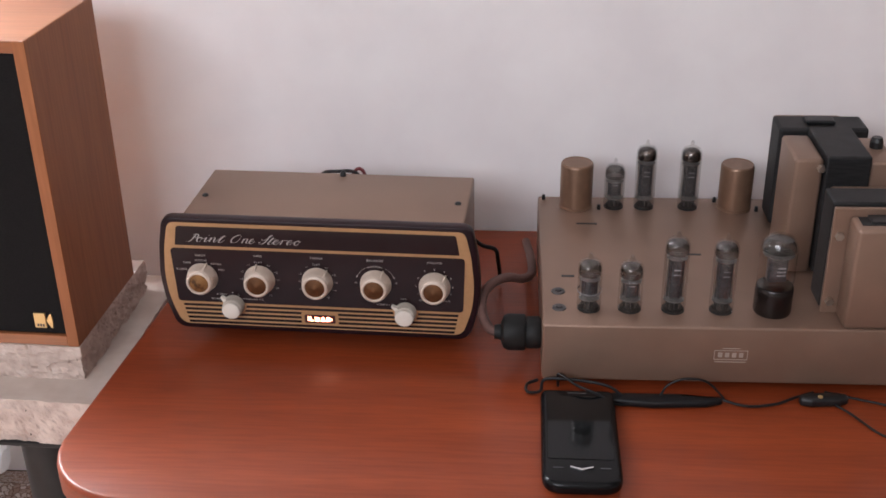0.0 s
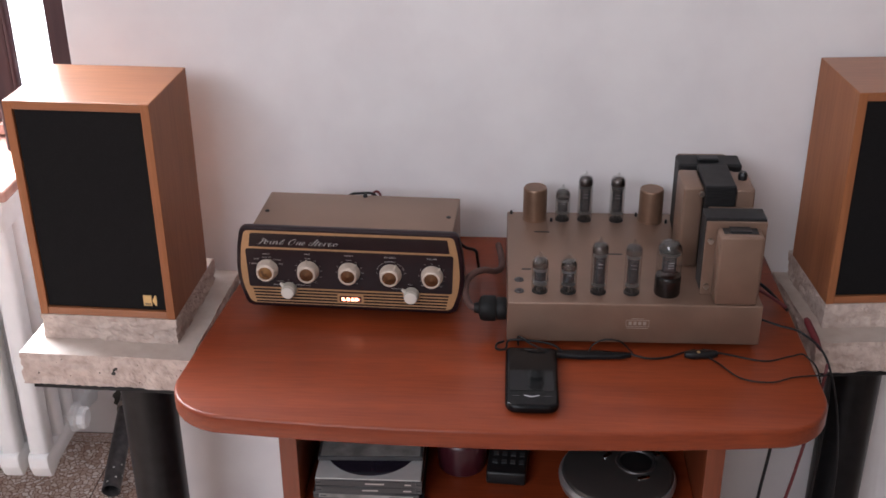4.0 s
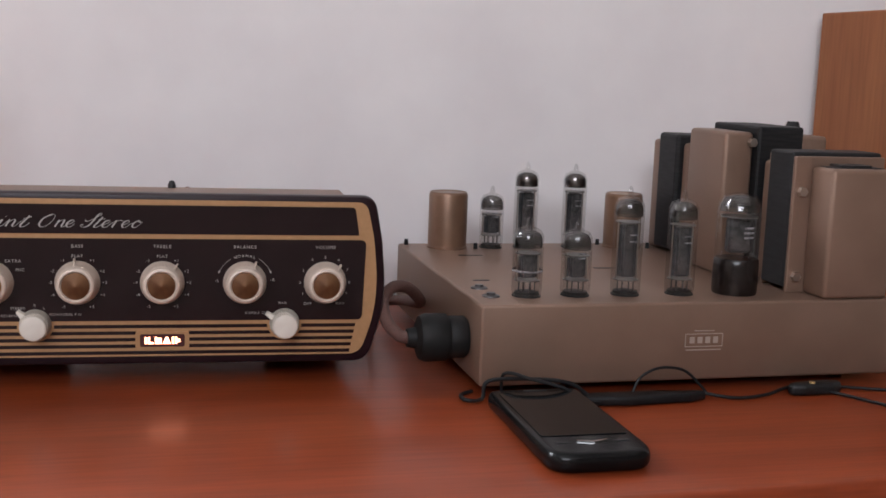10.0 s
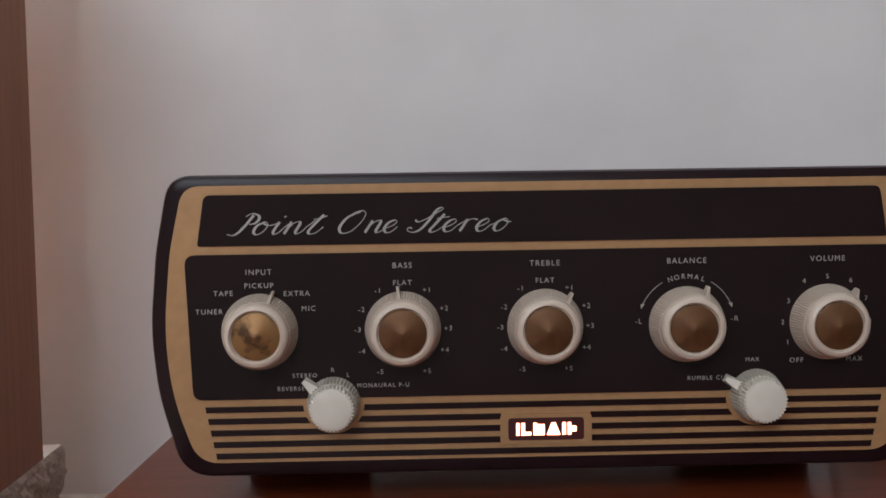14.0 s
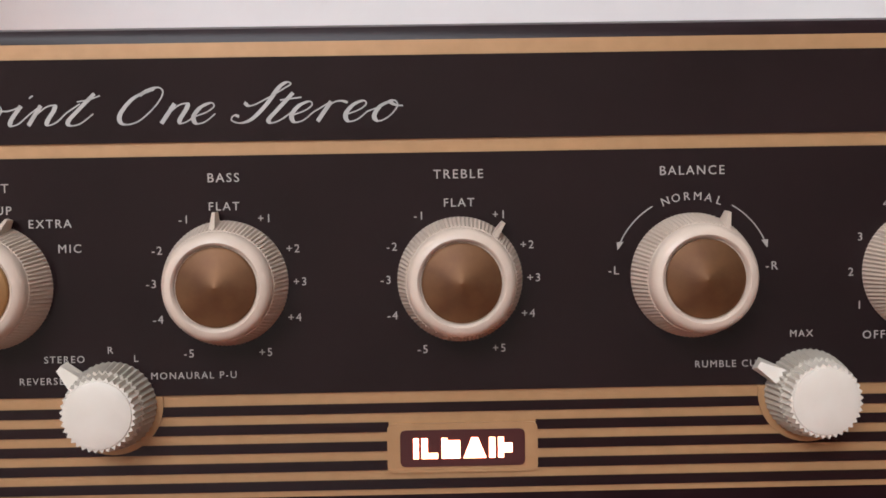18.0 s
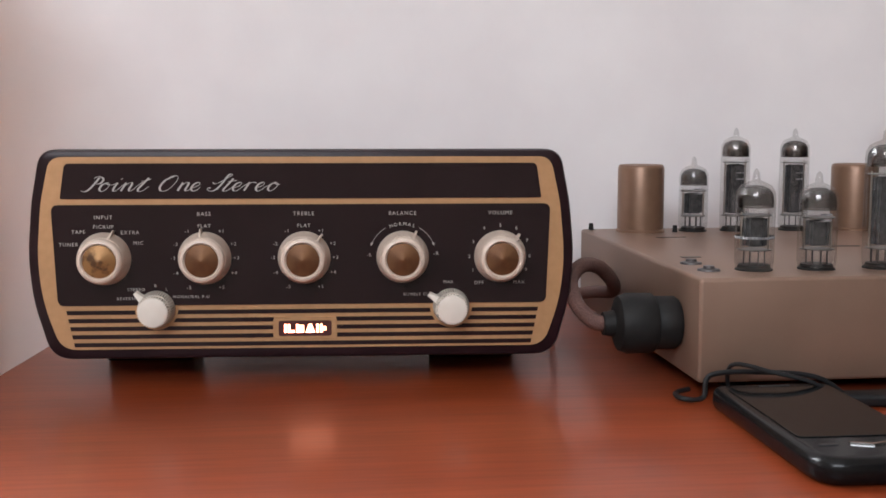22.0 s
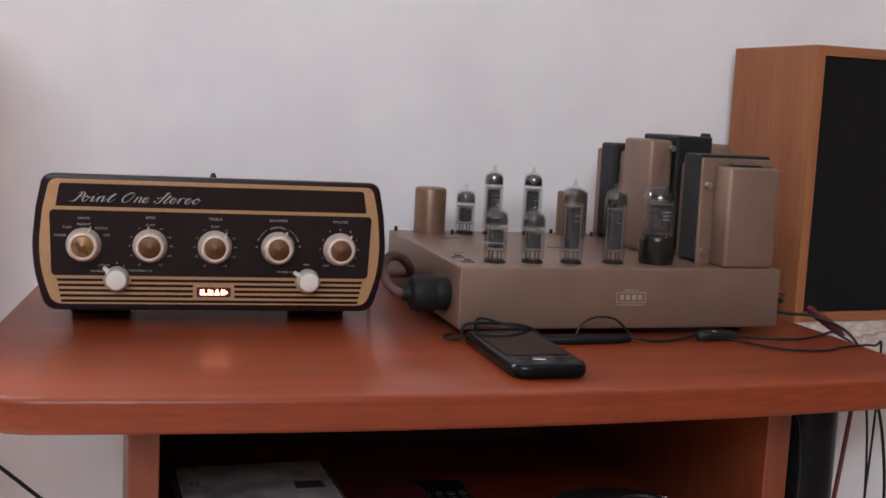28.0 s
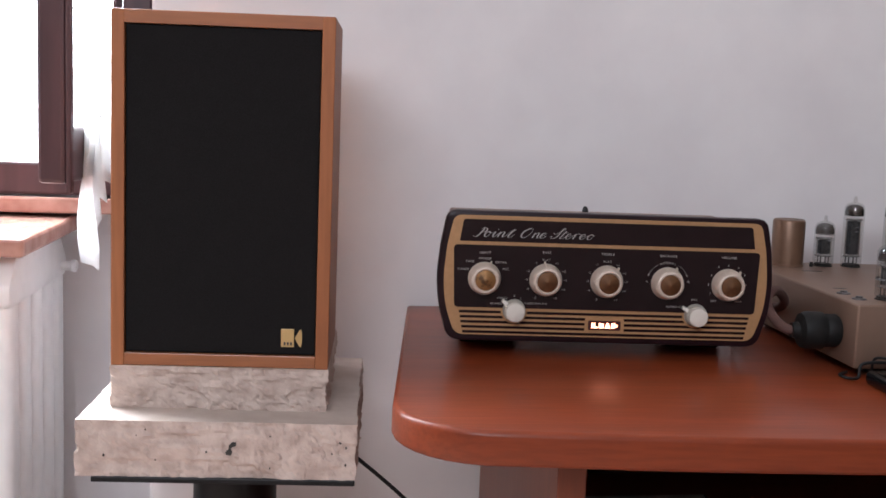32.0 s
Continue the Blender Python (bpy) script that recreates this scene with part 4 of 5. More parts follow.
# rear transformer
part("core", box(0.2310, 0.3165, 0.202, 0.240, AH + 0.003, AH + 0.106, 0.003), M_CORE, amp, "dark laminated core")
bell(0.2360, 0.3040, 0.186, 0.2015, AH + 0.099)
bell(0.2360, 0.3040, 0.2405, 0.262, AH + 0.099)
part("terminal_block", box(0.258, 0.286, 0.212, 0.228, AH + 0.106, AH + 0.1105, 0.0018), M_BLACK, amp)
for x, y, z in ((0.2490, 0.0280, 0.075), (0.2490, 0.0280, 0.012)):
    part("transformer_screw", lathe([(0, 0.004), (0.0035, 0.004), (0.004, 0), (0, 0)], 6), M_SCREW, amp, m=Matrix.Translation((x, y + 0.002, AH + z)) @ OUTWARD)
part("transformer_screw", lathe([(0, 0.004), (0.0035, 0.004), (0.004, 0), (0, 0)], 6), M_SCREW, amp, m=Matrix.Translation((0.2470, 0.1036, AH + 0.106)) @ OUTWARD)

# plug and braided cable at the amplifier's side
plug = thing("supply_plug", AMP @ Matrix.Translation((-0.0005, 0.036, 0.0265)) @ Matrix.Rotation(radians(-90), 4, "Y"), "black rubber supply plug in the amplifier's side", "plug")
part("collar", lathe([(0, 0), (0.0132, 0), (0.0148, 0.002), (0.0148, 0.0125), (0.0140, 0.0135), (0, 0.0135)], 28), M_RUBBER, plug, smooth=True)
part("grip", lathe([(0, 0.0137), (0.0155, 0.0137), (0.0166, 0.0150), (0.0168, 0.0290), (0.0150, 0.0335), (0.0085, 0.0360), (0, 0.0360)], 28), M_RUBBER, plug, smooth=True)
part("strain_relief", lathe([(0, 0.0358), (0.0075, 0.0358), (0.0064, 0.0420), (0, 0.0420)], 20), M_RUBBER, plug, smooth=True)


def amp_at(x, y, z):
    return AMP @ Vector((x, y, z))


cord = part("supply_cable", cable([amp_at(-0.040, 0.036, 0.0265), amp_at(-0.047, 0.040, 0.0275), amp_at(-0.0535, 0.052, 0.0350), amp_at(-0.0535, 0.068, 0.0460), amp_at(-0.044, 0.081, 0.0530), amp_at(-0.030, 0.097, 0.0500),
                                   amp_at(-0.017, 0.115, 0.0390), amp_at(-0.0075, 0.150, 0.0270), amp_at(-0.0080, 0.205, 0.0180), amp_at(-0.012, 0.262, 0.0060)], 0.0044, 12, 8), M_BROWN_CABLE, smooth=True)
tagged(cord, "brown braided cable looping from the supply plug", "cable")

# ---- loudspeakers on stone slabs and stands ----
SW, SHT, SD = 0.190, 0.308, 0.153


def loudspeaker(m, label):
    s = thing("loudspeaker", m, label, "loudspeaker", "pair of loudspeakers")
    t = 0.0115
    part("side_panel", box(-SW / 2, -SW / 2 + t, 0, SD, 0, SHT - 0.0004, 0.0008), M_CABINET, s)
    part("side_panel", box(SW / 2 - t, SW / 2, 0, SD, 0, SHT - 0.0004, 0.0008), M_CABINET, s)
    part("top_panel", box(-SW / 2 + 0.0003, SW / 2 - 0.0003, 0.0003, SD, SHT - t, SHT, 0.0008), M_CABINET_TOP, s)
    part("bottom_panel", box(-SW / 2 + t, SW / 2 - t, 0.0003, SD, 0.0005, t, 0.0008), M_CABINET_TOP, s)
    part("back_panel", box(-SW / 2 + t, SW / 2 - t, SD - 0.012, SD - 0.002, t, SHT - t), M_CABINET, s)
    part("grille", box(-SW / 2 + t + 0.0005, SW / 2 - t - 0.0005, 0.0035, 0.018, t + 0.0005, SHT - t - 0.0005, 0.0015), M_CLOTH, s, "black cloth grille")
    b = part("badge", merge(box(0.053, 0.0645, 0.0015, 0.0035, 0.0195, 0.0355, 0.0003), prism([(0.0652, 0.0275), (0.0690, 0.0205), (0.0706, 0.0195), (0.0714, 0.0235), (0.0714, 0.0315), (0.0706, 0.0355), (0.0690, 0.0345)], -0.0035, -0.0015, m=FRONT)), M_BRASS, s, "small brass badge")
    for k in range(3):
        part("badge_mark", box(0.0555 + 0.0028 * k, 0.0572 + 0.0028 * k, 0.0011, 0.0015, 0.0212, 0.0240), M_CASE_DARK, b)
    return s


LS = Matrix.Translation((-0.339, 0.0050, -0.0165)) @ Matrix.Rotation(radians(0.0), 4, "Z")
RS = Matrix.Translation((0.7380, 0.1500, -0.021)) @ Matrix.Rotation(radians(7.5), 4, "Z")
loudspeaker(LS, "wood-veneered bookshelf loudspeaker with black grille on stone slabs by the window")
loudspeaker(RS, "wood-veneered bookshelf loudspeaker with black grille on stone slabs beside the amplifier")


def relief(x, y, z, amount, seed):
    """How far a split side stands out: shallow swells, chips, grit and a few flat flakes broken off."""
    q = Vector((x * 30 + seed, y * 30, z * 44))
    a = 0.40 * noise.noise(q * 0.6) + 0.42 * noise.noise(q * 2.4) + 0.42 * noise.noise(q * 5.6) + 0.30 * noise.noise(q * 12.5)
    flake = noise.noise(Vector((x * 13 + seed, y * 13, z * 62)))
    return amount * (a - 0.55 * min(1.0, max(0.0, (flake - 0.16) * 14)))


def rough_block(w, d, h, amount, seed, step=0.0030):
    """A stone slab, sawn flat above and below, its sides split rough; centred in x, front at y 0, top at z 0."""
    bm = bmesh.new()
    nx, ny, nz = max(4, int(w / step)), max(4, int(d / step)), 15
    rim = [(i / nx * w - w / 2, 0.0) for i in range(nx)] + [(w / 2, j / ny * d) for j in range(ny)] + [(w / 2 - i / nx * w, d) for i in range(nx)] + [(-w / 2, d - j / ny * d) for j in range(ny)]
    rings = []
    for k in range(nz + 1):
        z = -h * k / nz
        ring = []
        for x, y in rim:
            a = relief(x, y, z, amount, seed) * (0.5 if k == 0 else 1.0)
            c = Vector((x, y - d / 2, 0)).normalized() if (x or y) else Vector((0, 0, 0))
            ring.append(bm.verts.new((x + c.x * a * 1.2, y + c.y * a * 1.2, z)))
        rings.append(ring)
    n = len(rim)
    for a, b in zip(rings, rings[1:]):
        for i in range(n):
            bm.faces.new((a[i], b[i], b[(i + 1) % n], a[(i + 1) % n]))
    bm.faces.new(rings[0])
    bm.faces.new(rings[-1][::-1])
    bmesh.ops.recalc_face_normals(bm, faces=bm.faces[:])
    return bm


def stone(name, m, w, d, h, amount, seed, label):
    ob = part(name, rough_block(w, d, h, amount, seed), M_STONE, m=m)
    ob.data.materials.append(M_STONE_TOP)
    for p in ob.data.polygons:
        if p.normal.z > 0.98:
            p.material_index = 1
    return tagged(ob, label, "stone slab", "stone slabs under the loudspeakers")


T1 = 0.0380
T2 = 0.0490
FRONT_Y = -0.041                                # how far the lower slab stands out before the grille
PITS = [(-0.052, -0.034, 0.0008), (0.045, -0.012, 0.0011), (0.105, -0.016, 0.0017), (0.098, -0.026, 0.0012), (0.110, -0.021, 0.0009), (-0.095, -0.030, 0.0010)]
for LM, tag in ((LS, "by the window"), (RS, "beside the amplifier")):
    SEED = 11.0 if LM is LS else 47.0
    stone("upper_stone_slab", LM @ Matrix.Translation((0.0, 0.000, 0)), 0.190, 0.185, T1, 0.0036, 3.0 if LM is LS else 31.0, "small split travertine slab under a loudspeaker " + tag)
    low = stone("lower_stone_slab", LM @ Matrix.Translation((0.004, FRONT_Y, -T1)), 0.238, 0.262, T2, 0.0036, SEED, "large split travertine slab on a stand " + tag)
    pit_rng = random.Random(8)
    for x, z, r in PITS + [(pit_rng.uniform(-0.11, 0.11), pit_rng.uniform(-0.043, -0.006), pit_rng.uniform(0.0005, 0.0013)) for _ in range(5)]:
        # Pits are small raised discs; a hollow's shade is in their colour.
        part("pit", lathe([(0, 0.0006), (r * 0.7, 0.0005), (r, -0.0008), (0, -0.001)], 7, m=Matrix.Rotation(radians(90), 4, "X") @ Matrix.Diagonal((1, 1.4, 1, 1))), M_HOLLOW_SHADE, low, m=Matrix.Translation((x, -1.2 * relief(x, 0, z, 0.0036, SEED) - 0.0002, z)))
    if LM is LS:
        key = rounded([(-0.0040, -0.0055), (0.0002, -0.0060), (0.0012, -0.0032), (-0.0002, -0.0008), (0.0008, 0.0012), (0.0042, 0.0022), (0.0046, 0.0050), (0.0012, 0.0056), (-0.0016, 0.0028), (-0.0022, -0.0014), (-0.0046, -0.0032)], 0.0009, 3)
        part("pit", prism(key, -0.002, 0.0004, m=FRONT), M_HOLLOW_SHADE, low, "dark flake for the shade of a hooked hollow", m=Matrix.Translation((0.012, -1.2 * relief(0.012, 0, -0.0225, 0.0036, SEED) - 0.0006, -0.0225)))
    st = thing("speaker_stand", LM @ Matrix.Translation((0.004, 0, -T1 - T2)), "black steel loudspeaker stand with round column " + tag, "stand", "loudspeaker stands")
    part("top_plate", box(-0.106, 0.118, FRONT_Y - 0.0016, 0.205, -0.005, 0, 0.001), M_STEEL_BLACK, st)
    zf = FLOOR - (LM.translation.z - T1 - T2)
    part("column", lathe([(0, zf), (0.0400, zf), (0.0400, -0.005), (0, -0.005)], 40), M_STEEL_BLACK, st, smooth=True, m=Matrix.Translation((0, 0.090, 0)))

# ---- steel pipe rising behind the stand to the wall of the niche ----
PIPE_OUT, PIPE_END = Vector((-0.552, NICHE, -0.542)), Vector((-0.522, 0.362, -0.592))
PIPE_LONG = (PIPE_OUT - PIPE_END).length
pipe = thing("steel_pipe", ROOM @ look(PIPE_END, PIPE_OUT) @ Matrix.Rotation(radians(180), 4, "X"), "worn dark steel pipe sticking out of the niche wall", "pipe")
part("tube", lathe([(0.0138, 0.004), (0.0150, 0.0), (0.0172, 0.0), (0.0178, 0.002), (0.0172, 0.006), (0.0172, PIPE_LONG + 0.02), (0.0138, PIPE_LONG + 0.02), (0.0138, 0.004)], 28), M_STEEL, pipe, smooth=True)
# A dark disc closes the bore, coloured as the shade within.
part("bore", lathe([(0, 0.060), (0.0137, 0.060), (0.0137, 0.064), (0, 0.064)], 20), M_HOLLOW_SHADE, pipe, "dark disc for the shade inside the pipe")
part("sleeve", lathe([(0.0174, PIPE_LONG - 0.034), (0.0192, PIPE_LONG - 0.033), (0.0196, PIPE_LONG - 0.022), (0.0174, PIPE_LONG - 0.020)], 24), M_RUST, pipe, "pale rusty sleeve", smooth=True)
for q in range(5):
    part("paint_spot", lathe([(0, 0.0006), (0.0018, 0.0004), (0.0022, 0), (0, -0.0004)], 8), M_WIRE_WHITE, pipe, m=Matrix.Translation((0.0172 * math.cos(-1.9 + 0.42 * q), 0.0172 * math.sin(-1.9 + 0.42 * q), 0.010 + 0.011 * ((q * 3) % 5)))
         @ Matrix.Rotation(-1.9 + 0.42 * q, 4, "Z") @ Matrix.Rotation(radians(90), 4, "Y"))
hole_rng = random.Random(5)
hole = [((0.027 + hole_rng.uniform(-0.004, 0.003)) * math.cos(a), (0.023 + hole_rng.uniform(-0.003, 0.003)) * math.sin(a)) for a in (2 * math.pi * k / 26 for k in range(26))]
# The hole is a flat plate; the shade of its depth is colour.
tagged(part("wall_hole", prism(hole, -0.001, 0.0015, m=FRONT), M_HOLLOW_SHADE, m=ROOM @ Matrix.Translation((PIPE_OUT.x - 0.006, NICHE - 0.0004, PIPE_OUT.z))), "dark plate for the shade in a ragged hole in the niche plaster", "hole", kind="structure")

# ---- phone ----
PM = Matrix.Translation((0.2425, -0.1310, 0)) @ Matrix.Rotation(radians(2.5), 4, "Z")
phone = thing("mobile_phone", PM, "glossy black slider mobile phone lying face up on the table", "phone")
body = rounded([(-0.0315, -0.0675), (0.0320, -0.0675), (0.0320, 0.0640), (-0.0315, 0.0640)], [0.017, 0.017, 0.008, 0.008], 6)
part("body", prism(body, 0.0003, 0.0125, 0.0048, 5), M_PHONE, phone, smooth=True)
part("screen", prism(rounded([(-0.0265, -0.036), (0.0265, -0.036), (0.0265, 0.052), (-0.0265, 0.052)], 0.003, 4), 0.0125, 0.0131, 0.0003), M_SCREEN, phone, "dark glossy screen")
part("earpiece", box(-0.008, 0.008, 0.056, 0.0575, 0.0125, 0.0129), M_CASE_DARK, phone)
part("key", merge(prism([(-0.009, -0.0455), (0, -0.0485), (0.009, -0.0455), (0.009, -0.0470), (0, -0.0505), (-0.009, -0.0470)][::-1], 0.0125, 0.0135)), M_CHROME, phone, "thin chrome chevron key")
for s in (-1, 1):
    part("key", box(s * 0.0185 - 0.004, s * 0.0185 + 0.004, -0.0478, -0.0468, 0.0125, 0.0131), M_CASE, phone)

# ---- wires on the table ----


def wire(points, r, mat, label, name="wire"):
    return tagged(part(name, cable(points, r, 8, 8), mat, smooth=True), label, "cable")


wire([(0.205, -0.043, 0.004), (0.196, -0.050, 0.0035), (0.197, -0.062, 0.0035), (0.208, -0.060, 0.0035), (0.2130, -0.058, 0.0150), (0.245, -0.060, 0.0162), (0.268, -0.063, 0.0135), (0.284, -0.066, 0.0036), (0.300, -0.064, 0.0034)], 0.0014, M_WIRE, "black wire across the phone's end")
wire([(0.2235, -0.050, 0.003), (0.2240, -0.056, 0.0195), (0.2400, -0.072, 0.0190), (0.2580, -0.078, 0.0150), (0.2740, -0.078, 0.006), (0.290, -0.071, 0.0018), (0.315, -0.066, 0.0016)], 0.0012, M_WIRE, "thin black wire looping over the phone")
wire([(0.360, -0.059, 0.005), (0.385, -0.065, 0.002), (0.410, -0.060, 0.002), (0.428, -0.050, 0.003), (0.445, -0.043, 0.005)], 0.0012, M_WIRE, "thin black wire along the amplifier's front")
wire([(0.445, -0.044, 0.004), (0.470, -0.066, 0.002), (0.495, -0.100, 0.002), (0.530, -0.106, 0.002), (0.560, -0.092, 0.002), (0.594, -0.086, 0.002), (0.606, -0.080, -0.010), (0.610, -0.07, -0.16), (0.600, -0.05, FLOOR + 0.01)], 0.0011, M_WIRE, "thin black wire curving over the table's edge")
wire([(0.455, -0.040, 0.004), (0.490, -0.048, 0.002), (0.530, -0.058, 0.002), (0.562, -0.046, 0.003), (0.582, -0.046, 0.004), (0.600, -0.066, -0.03), (0.608, -0.075, -0.2), (0.602, -0.065, FLOOR + 0.008)], 0.0011, M_WIRE, "thin black wire trailing off the table's end")
wire([(0.525, 0.020, 0.020), (0.555, 0.012, 0.014), (0.585, -0.005, 0.012), (0.612, -0.035, -0.010), (0.632, -0.060, -0.10), (0.640, -0.06, -0.25), (0.636, -0.05, FLOOR + 0.008)], 0.0015, M_WIRE, "black loudspeaker cable hanging from the amplifier")
wire([(0.312, -0.062, 0.006), (0.318, -0.060, 0.016), (0.332, -0.058, 0.022), (0.350, -0.057, 0.020), (0.362, -0.058, 0.010), (0.368, -0.060, 0.003)], 0.0010, M_WIRE, "thin black wire arching before the amplifier")
strap = part("phone_strap", prism(rounded([(0.264, -0.0720), (0.305, -0.0745), (0.352, -0.0690), (0.366, -0.0630), (0.363, -0.0590), (0.330, -0.0590), (0.300, -0.0590), (0.264, -0.0610)], 0.003, 4), 0.0003, 0.0068, 0.0020, 3), M_WIRE, smooth=True)
tagged(strap, "flat black carrying strap lying along the amplifier's front", "strap")
blk = part("wire_switch", prism(rounded([(-0.021, -0.0030), (-0.012, -0.0062), (0.012, -0.0062), (0.021, -0.0030), (0.021, 0.0030), (0.012, 0.0062), (-0.012, 0.0062), (-0.021, 0.0030)], 0.003, 3), 0.0, 0.0085, 0.0028, 3), M_BLACK, smooth=True,
           m=Matrix.Translation((0.452, -0.0530, 0.0002)) @ Matrix.Rotation(radians(8), 4, "Z"))
tagged(blk, "small black inline plug with a bright pin", "plug")
part("pin", lathe([(0, 0), (0.0022, 0), (0.0022, 0.0012), (0, 0.0016)], 10), M_BRASS, blk, m=Matrix.Translation((-0.004, -0.002, 0.0082)))
wire([amp_at(AW + 0.001, 0.10, 0.030), amp_at(AW + 0.02, 0.085, 0.030), amp_at(AW + 0.045, 0.060, 0.022)], 0.0022, M_WIRE_RED, "red wire at the amplifier's output terminals")
wire([amp_at(AW + 0.001, 0.13, 0.030), amp_at(AW + 0.025, 0.110, 0.026), amp_at(AW + 0.050, 0.070, 0.012)], 0.0022, M_WIRE, "black wire at the amplifier's output terminals")
grip = part("banana_plug", lathe([(0, 0), (0.003, 0.001), (0.0046, 0.006), (0.0046, 0.036), (0.003, 0.048), (0.0016, 0.054), (0, 0.054)], 14), M_WIRE_RED, smooth=True,
            m=look((0.5930, 0.030, 0.016), (0.612, -0.045, -0.012)) @ Matrix.Rotation(radians(180), 4, "X"))
tagged(grip, "red plastic banana plug hanging at the table's end", "plug")
wire([(0.612, -0.035, -0.012), (0.606, -0.045, -0.05), (0.585, -0.05, -0.2), (0.560, -0.05, -0.33), (0.540, -0.03, FLOOR + 0.008)], 0.0022, M_WIRE_RED, "dark red loudspeaker cable hanging to the floor")
wire([(0.560, 0.0, UNDER - 0.02), (0.557, -0.04, -0.12), (0.545, -0.05, -0.25), (0.530, -0.04, FLOOR + 0.008)], 0.0022, M_WIRE, "black loudspeaker cable hanging to the floor")
wire([(0.505, 0.02, UNDER - 0.004), (0.500, 0.01, -0.12), (0.480, 0.02, -0.25), (0.474, 0.03, FLOOR + 0.006)], 0.0011, M_WIRE_WHITE, "thin pale wire hanging behind the table leg")
wire([(-0.236, 0.05, -0.096), (-0.215, 0.05, -0.112), (-0.185, 0.06, -0.14), (-0.15, 0.07, -0.175), (-0.11, 0.09, -0.22), (-0.098, 0.12, -0.40), (-0.10, 0.15, FLOOR + 0.01)], 0.0020, M_WIRE, "black loudspeaker cable hanging from the stand")
wire([(0.131, 0.125, 0.060), (0.142, 0.128, 0.050), (0.155, 0.128, 0.046), (0.158, 0.128, 0.034), (0.160, 0.14, 0.004)], 0.0022, M_WIRE, "black lead bending out of the preamplifier's back")
wire([(0.02, 0.153, 0.095), (0.01, 0.158, 0.1125), (-0.01, 0.158, 0.1135), (-0.025, 0.156, 0.111), (-0.03, 0.152, 0.095)], 0.0018, M_WIRE, "black signal leads showing over the preamplifier's back")
wire([(0.02, 0.153, 0.095), (0.018, 0.159, 0.112), (0.010, 0.160, 0.1155), (0.0, 0.156, 0.098)], 0.0018, M_WIRE_RED, "red signal lead showing over the preamplifier's back")

# ---- on the shelf ----
ZS = SHELF + 0.0004
z = ZS
for k, (mat, dx, turn, lab) in enumerate(((M_CARD, 0.002, 0.5, "pale"), (M_PAPER, -0.002, -1.0, "grey"), (M_CASE_DARK, 0.0, 0.6, "dark"), (M_CASE_DARK, 0.001, -0.4, "black"))):
    h = 0.0100
    c = thing("disc_case", ROOM @ Matrix.Translation((0.035 + dx, -0.100, z)) @ Matrix.Rotation(radians(turn), 4, "Z"), "flat plastic disc case with a %s spine in the stack" % lab, "disc case", "stack of disc cases")
    part("tray", box(-0.0675, 0.0675, -0.062, 0.062, 0, h * 0.45, 0.0006), M_CASE_DARK if k % 2 else M_CASE, c)
    part("lid", box(-0.0675, 0.0675, -0.062, 0.062, h * 0.5, h, 0.0006), M_CASE, c)
    part("spine", box(-0.060, 0.060, -0.0626, -0.0621, 0.002, h - 0.002), mat, c)
    bars = [((-0.034, 0.026), (0.042, 0.050)), ((-0.058, -0.050), (0.030, 0.044)), ((-0.008, 0.012), (0.044, 0.054)), ((-0.004, 0.020), (0.046, 0.054))][k]
    part("printed_bars", merge(*[box(a, b, -0.0629, -0.0627, 0.0040, 0.0060) for a, b in bars]), M_PRINT if k > 1 else M_CASE_DARK, c)
    z += h + 0.0004
disc = part("disc", lathe([(0.0075, 0), (0.060, 0), (0.060, 0.0012), (0.0075, 0.0012)], 48), M_VIOLET, smooth=True, m=ROOM @ Matrix.Translation((0.034, -0.096, z + 0.0022)))
tagged(disc, "dark disc lying on a white card in the stack", "disc")
card = part("card_sleeve", box(-0.0665, 0.0665, -0.062, 0.062, 0, 0.0018, 0.0004), M_CARD, m=ROOM @ Matrix.Translation((0.035, -0.100, z)))
tagged(card, "white card sleeve on the stack of disc cases", "sleeve")
z += 0.012
sl = thing("booklet", ROOM @ Matrix.Translation((0.034, -0.076, z)) @ Matrix.Rotation(radians(2), 4, "Z"), "grey printed disc booklet case on top of the stack", "booklet")
part("cover", box(-0.0665, 0.0665, -0.062, 0.062, 0, 0.006, 0.0006), M_CASE, sl)
part("picture", box(-0.063, 0.063, -0.060, 0.060, 0.006, 0.0064), M_PAPER, sl, "pale washed-out picture")
part("printed_bar", box(-0.054, -0.052, 0.01, 0.02, 0.0064, 0.0067), M_CASE_DARK, sl)
part("printed_bar", box(-0.049, -0.047, 0.01, 0.02, 0.0064, 0.0067), M_CASE_DARK, sl)
part("printed_block", box(0.03, 0.055, -0.01, 0.008, 0.0064, 0.0067), M_CASE_DARK, sl)
part("riser", box(-0.066, 0.066, 0.044, 0.061, -0.0101, 0, 0.0006), M_CASE_DARK, sl)

can = part("round_tin", lathe([(0, 0), (0.029, 0), (0.031, 0.002), (0.031, 0.012), (0.0325, 0.013), (0.0325, 0.044), (0.030, 0.047), (0, 0.048)], 36), M_MAROON, smooth=True, m=ROOM @ Matrix.Translation((0.150, -0.068, ZS)))
tagged(can, "small round maroon tin on the shelf", "tin")
rc = thing("remote_control", ROOM @ Matrix.Translation((0.212, -0.062, ZS)) @ Matrix.Rotation(radians(-4), 4, "Z"), "dark remote control with small grey keys lying on the shelf", "remote control")
part("body", box(-0.026, 0.026, -0.05, 0.10, 0, 0.020, 0.004, 3), M_BLACK, rc, smooth=True)
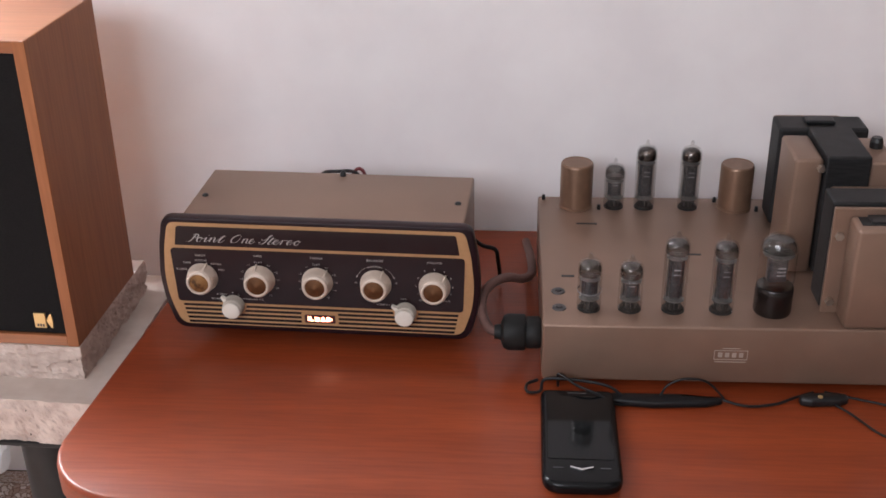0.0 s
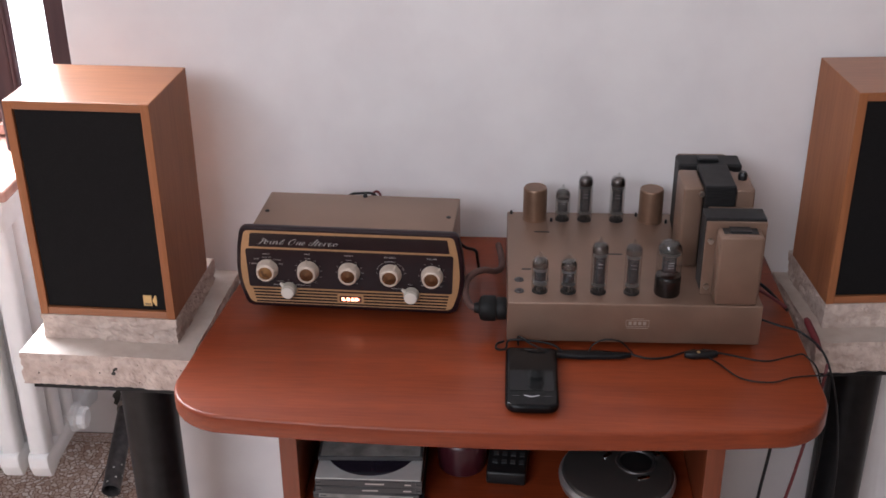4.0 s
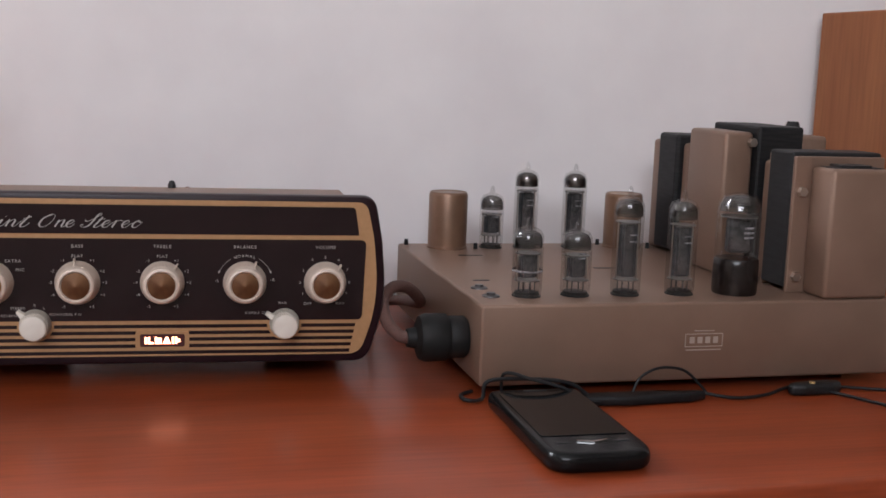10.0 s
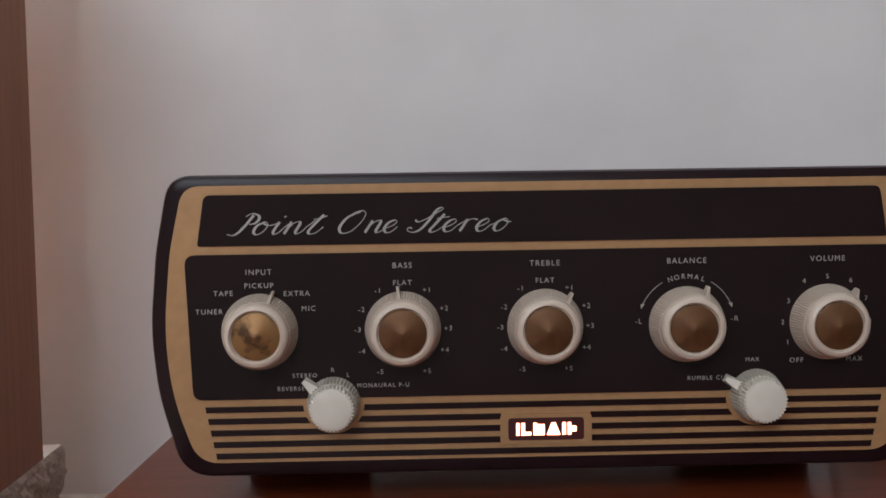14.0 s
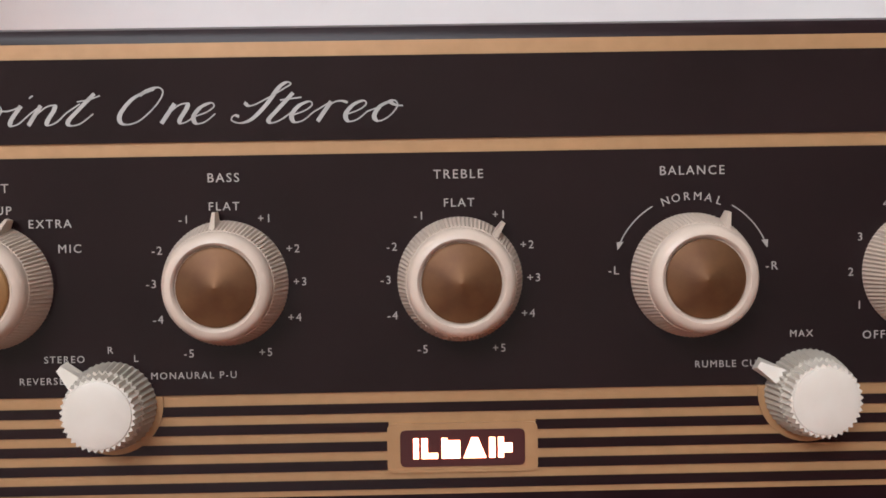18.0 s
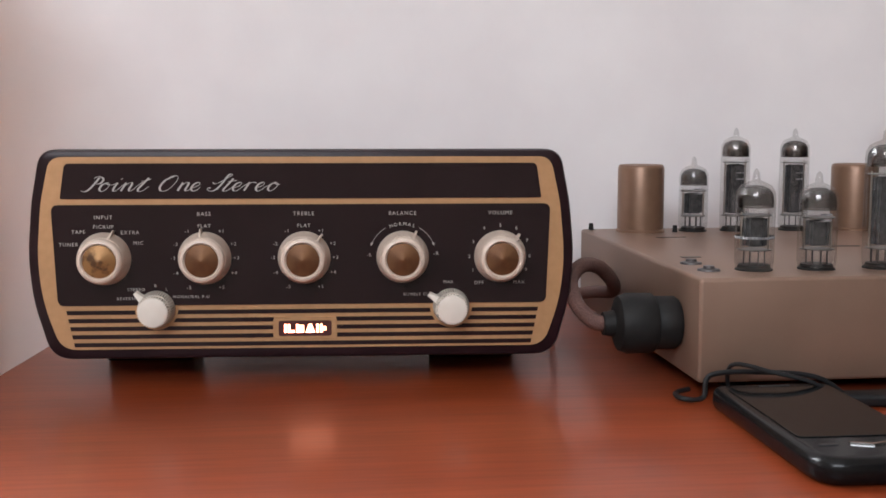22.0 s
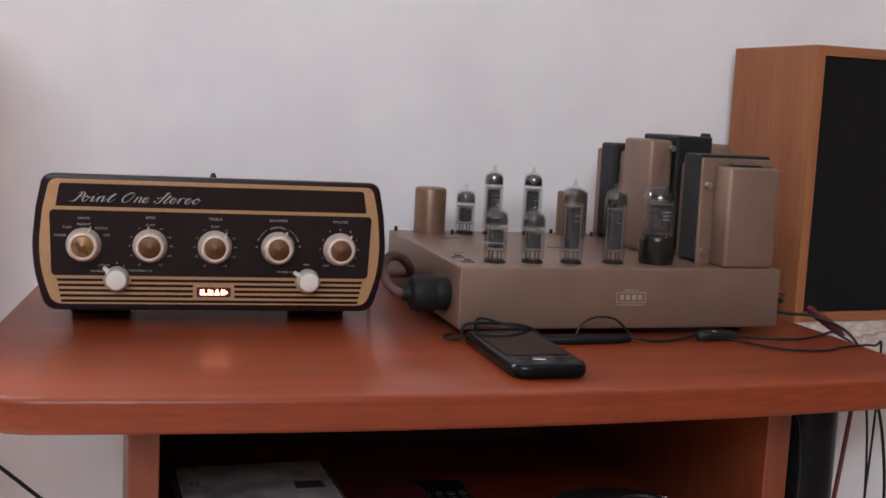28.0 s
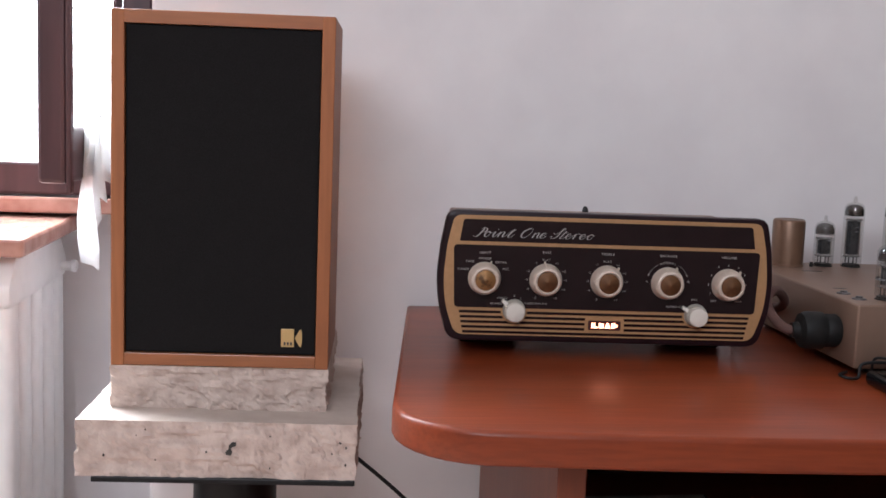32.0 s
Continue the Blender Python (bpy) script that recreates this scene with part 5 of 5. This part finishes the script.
for r in range(6):
    for q in range(4):
        part("key", box(-0.019 + 0.0115 * q, -0.0125 + 0.0115 * q, -0.030 + 0.017 * r, -0.022 + 0.017 * r, 0.020, 0.0212), M_KEY if (r + q) % 3 else M_CASE, rc)
cd = thing("portable_disc_player", ROOM @ Matrix.Translation((0.352, -0.110, ZS)) @ Matrix.Diagonal((1, 1, 1.3, 1)), "round silver portable disc player with dark lid", "disc player")
part("body", lathe([(0, 0), (0.060, 0), (0.068, 0.003), (0.074, 0.010), (0.0755, 0.016), (0.073, 0.0205), (0, 0.0205)], 56), M_SILVER, cd, smooth=True)
part("lid", lathe([(0, 0.0205), (0.0715, 0.0206), (0.070, 0.0240), (0.064, 0.0262), (0, 0.0272)], 56), M_DISC_LID, cd, "dark grey domed lid", smooth=True)
part("control_ring", lathe([(0.021, 0.0268), (0.0225, 0.0284), (0.0255, 0.0284), (0.027, 0.0262)], 36), M_STEEL, cd, smooth=True, m=Matrix.Translation((0.024, 0.010, 0)))
part("control_pad", lathe([(0, 0.0276), (0.0205, 0.0274), (0.0208, 0.0262), (0, 0.0262)], 36), M_BLACK, cd, "round black control pad", smooth=True, m=Matrix.Translation((0.024, 0.010, 0)))
for x, y, a in ((0.030, -0.024, 0.3), (-0.012, 0.022, 0.9), (0.050, 0.030, 2.2)):
    part("button", prism(rounded([(-0.008, -0.003), (0.008, -0.003), (0.008, 0.003), (-0.008, 0.003)], 0.0029, 4), 0.0255, 0.0284, 0.0008), M_CHROME, cd, smooth=True, m=Matrix.Translation((x, y, 0)) @ Matrix.Rotation(a, 4, "Z"))
for a in (-1.75, -1.60, -1.48):
    part("socket", lathe([(0, 0.0006), (0.0025, 0.0004), (0.003, -0.001), (0, -0.001)], 10), M_BLACK, cd, m=Matrix.Translation((0.0745 * math.cos(a), 0.0745 * math.sin(a), 0.011)) @ Matrix.Rotation(a - radians(90) + radians(180), 4, "Z") @ OUTWARD)
low_box = thing("dark_box", ROOM @ Matrix.Translation((0.19, 0.0, FLOOR + 0.0485)), "dark grey equipment box standing in the lower shelf", "box")
part("body", box(-0.19, 0.19, -0.122, 0.17, 0, 0.355, 0.004), M_BLACK, low_box)
part("front_panel", box(-0.186, 0.186, -0.130, -0.1225, 0.004, 0.350, 0.003), M_BLACK, low_box)
for x in (-0.16, 0.16):
    part("rubber_foot", lathe([(0, 0), (0.012, 0), (0.013, 0.006), (0, 0.006)], 16), M_RUBBER, low_box, m=Matrix.Translation((x, -0.10, -0.006)))

# ---- the floor's tiles ----
TILE = 0.25
ROWS = [(-3.19 + TILE * (j + 0.5), 1.0) for j in range(15)] + [(0.5755, 0.120)]      # the last row is cut narrow at the niche
tile = part("tile", box(-TILE / 2 + 0.0011, TILE / 2 - 0.0011, -TILE / 2 + 0.0011, TILE / 2 - 0.0011, -0.008, 0, 0.0006, 1), M_FLOOR, ground, m=Matrix.Translation((-2.325 + TILE / 2, -3.19 + TILE / 2, FLOOR)))
for i in range(19):
    for y, cut in ROWS:
        if i or y != ROWS[0][0]:
            o = tile.copy()
            scene.collection.objects.link(o)
            o.matrix_local = Matrix.Translation((-2.325 + TILE * (i + 0.5), y, FLOOR)) @ Matrix.Diagonal((1, cut, 1, 1))
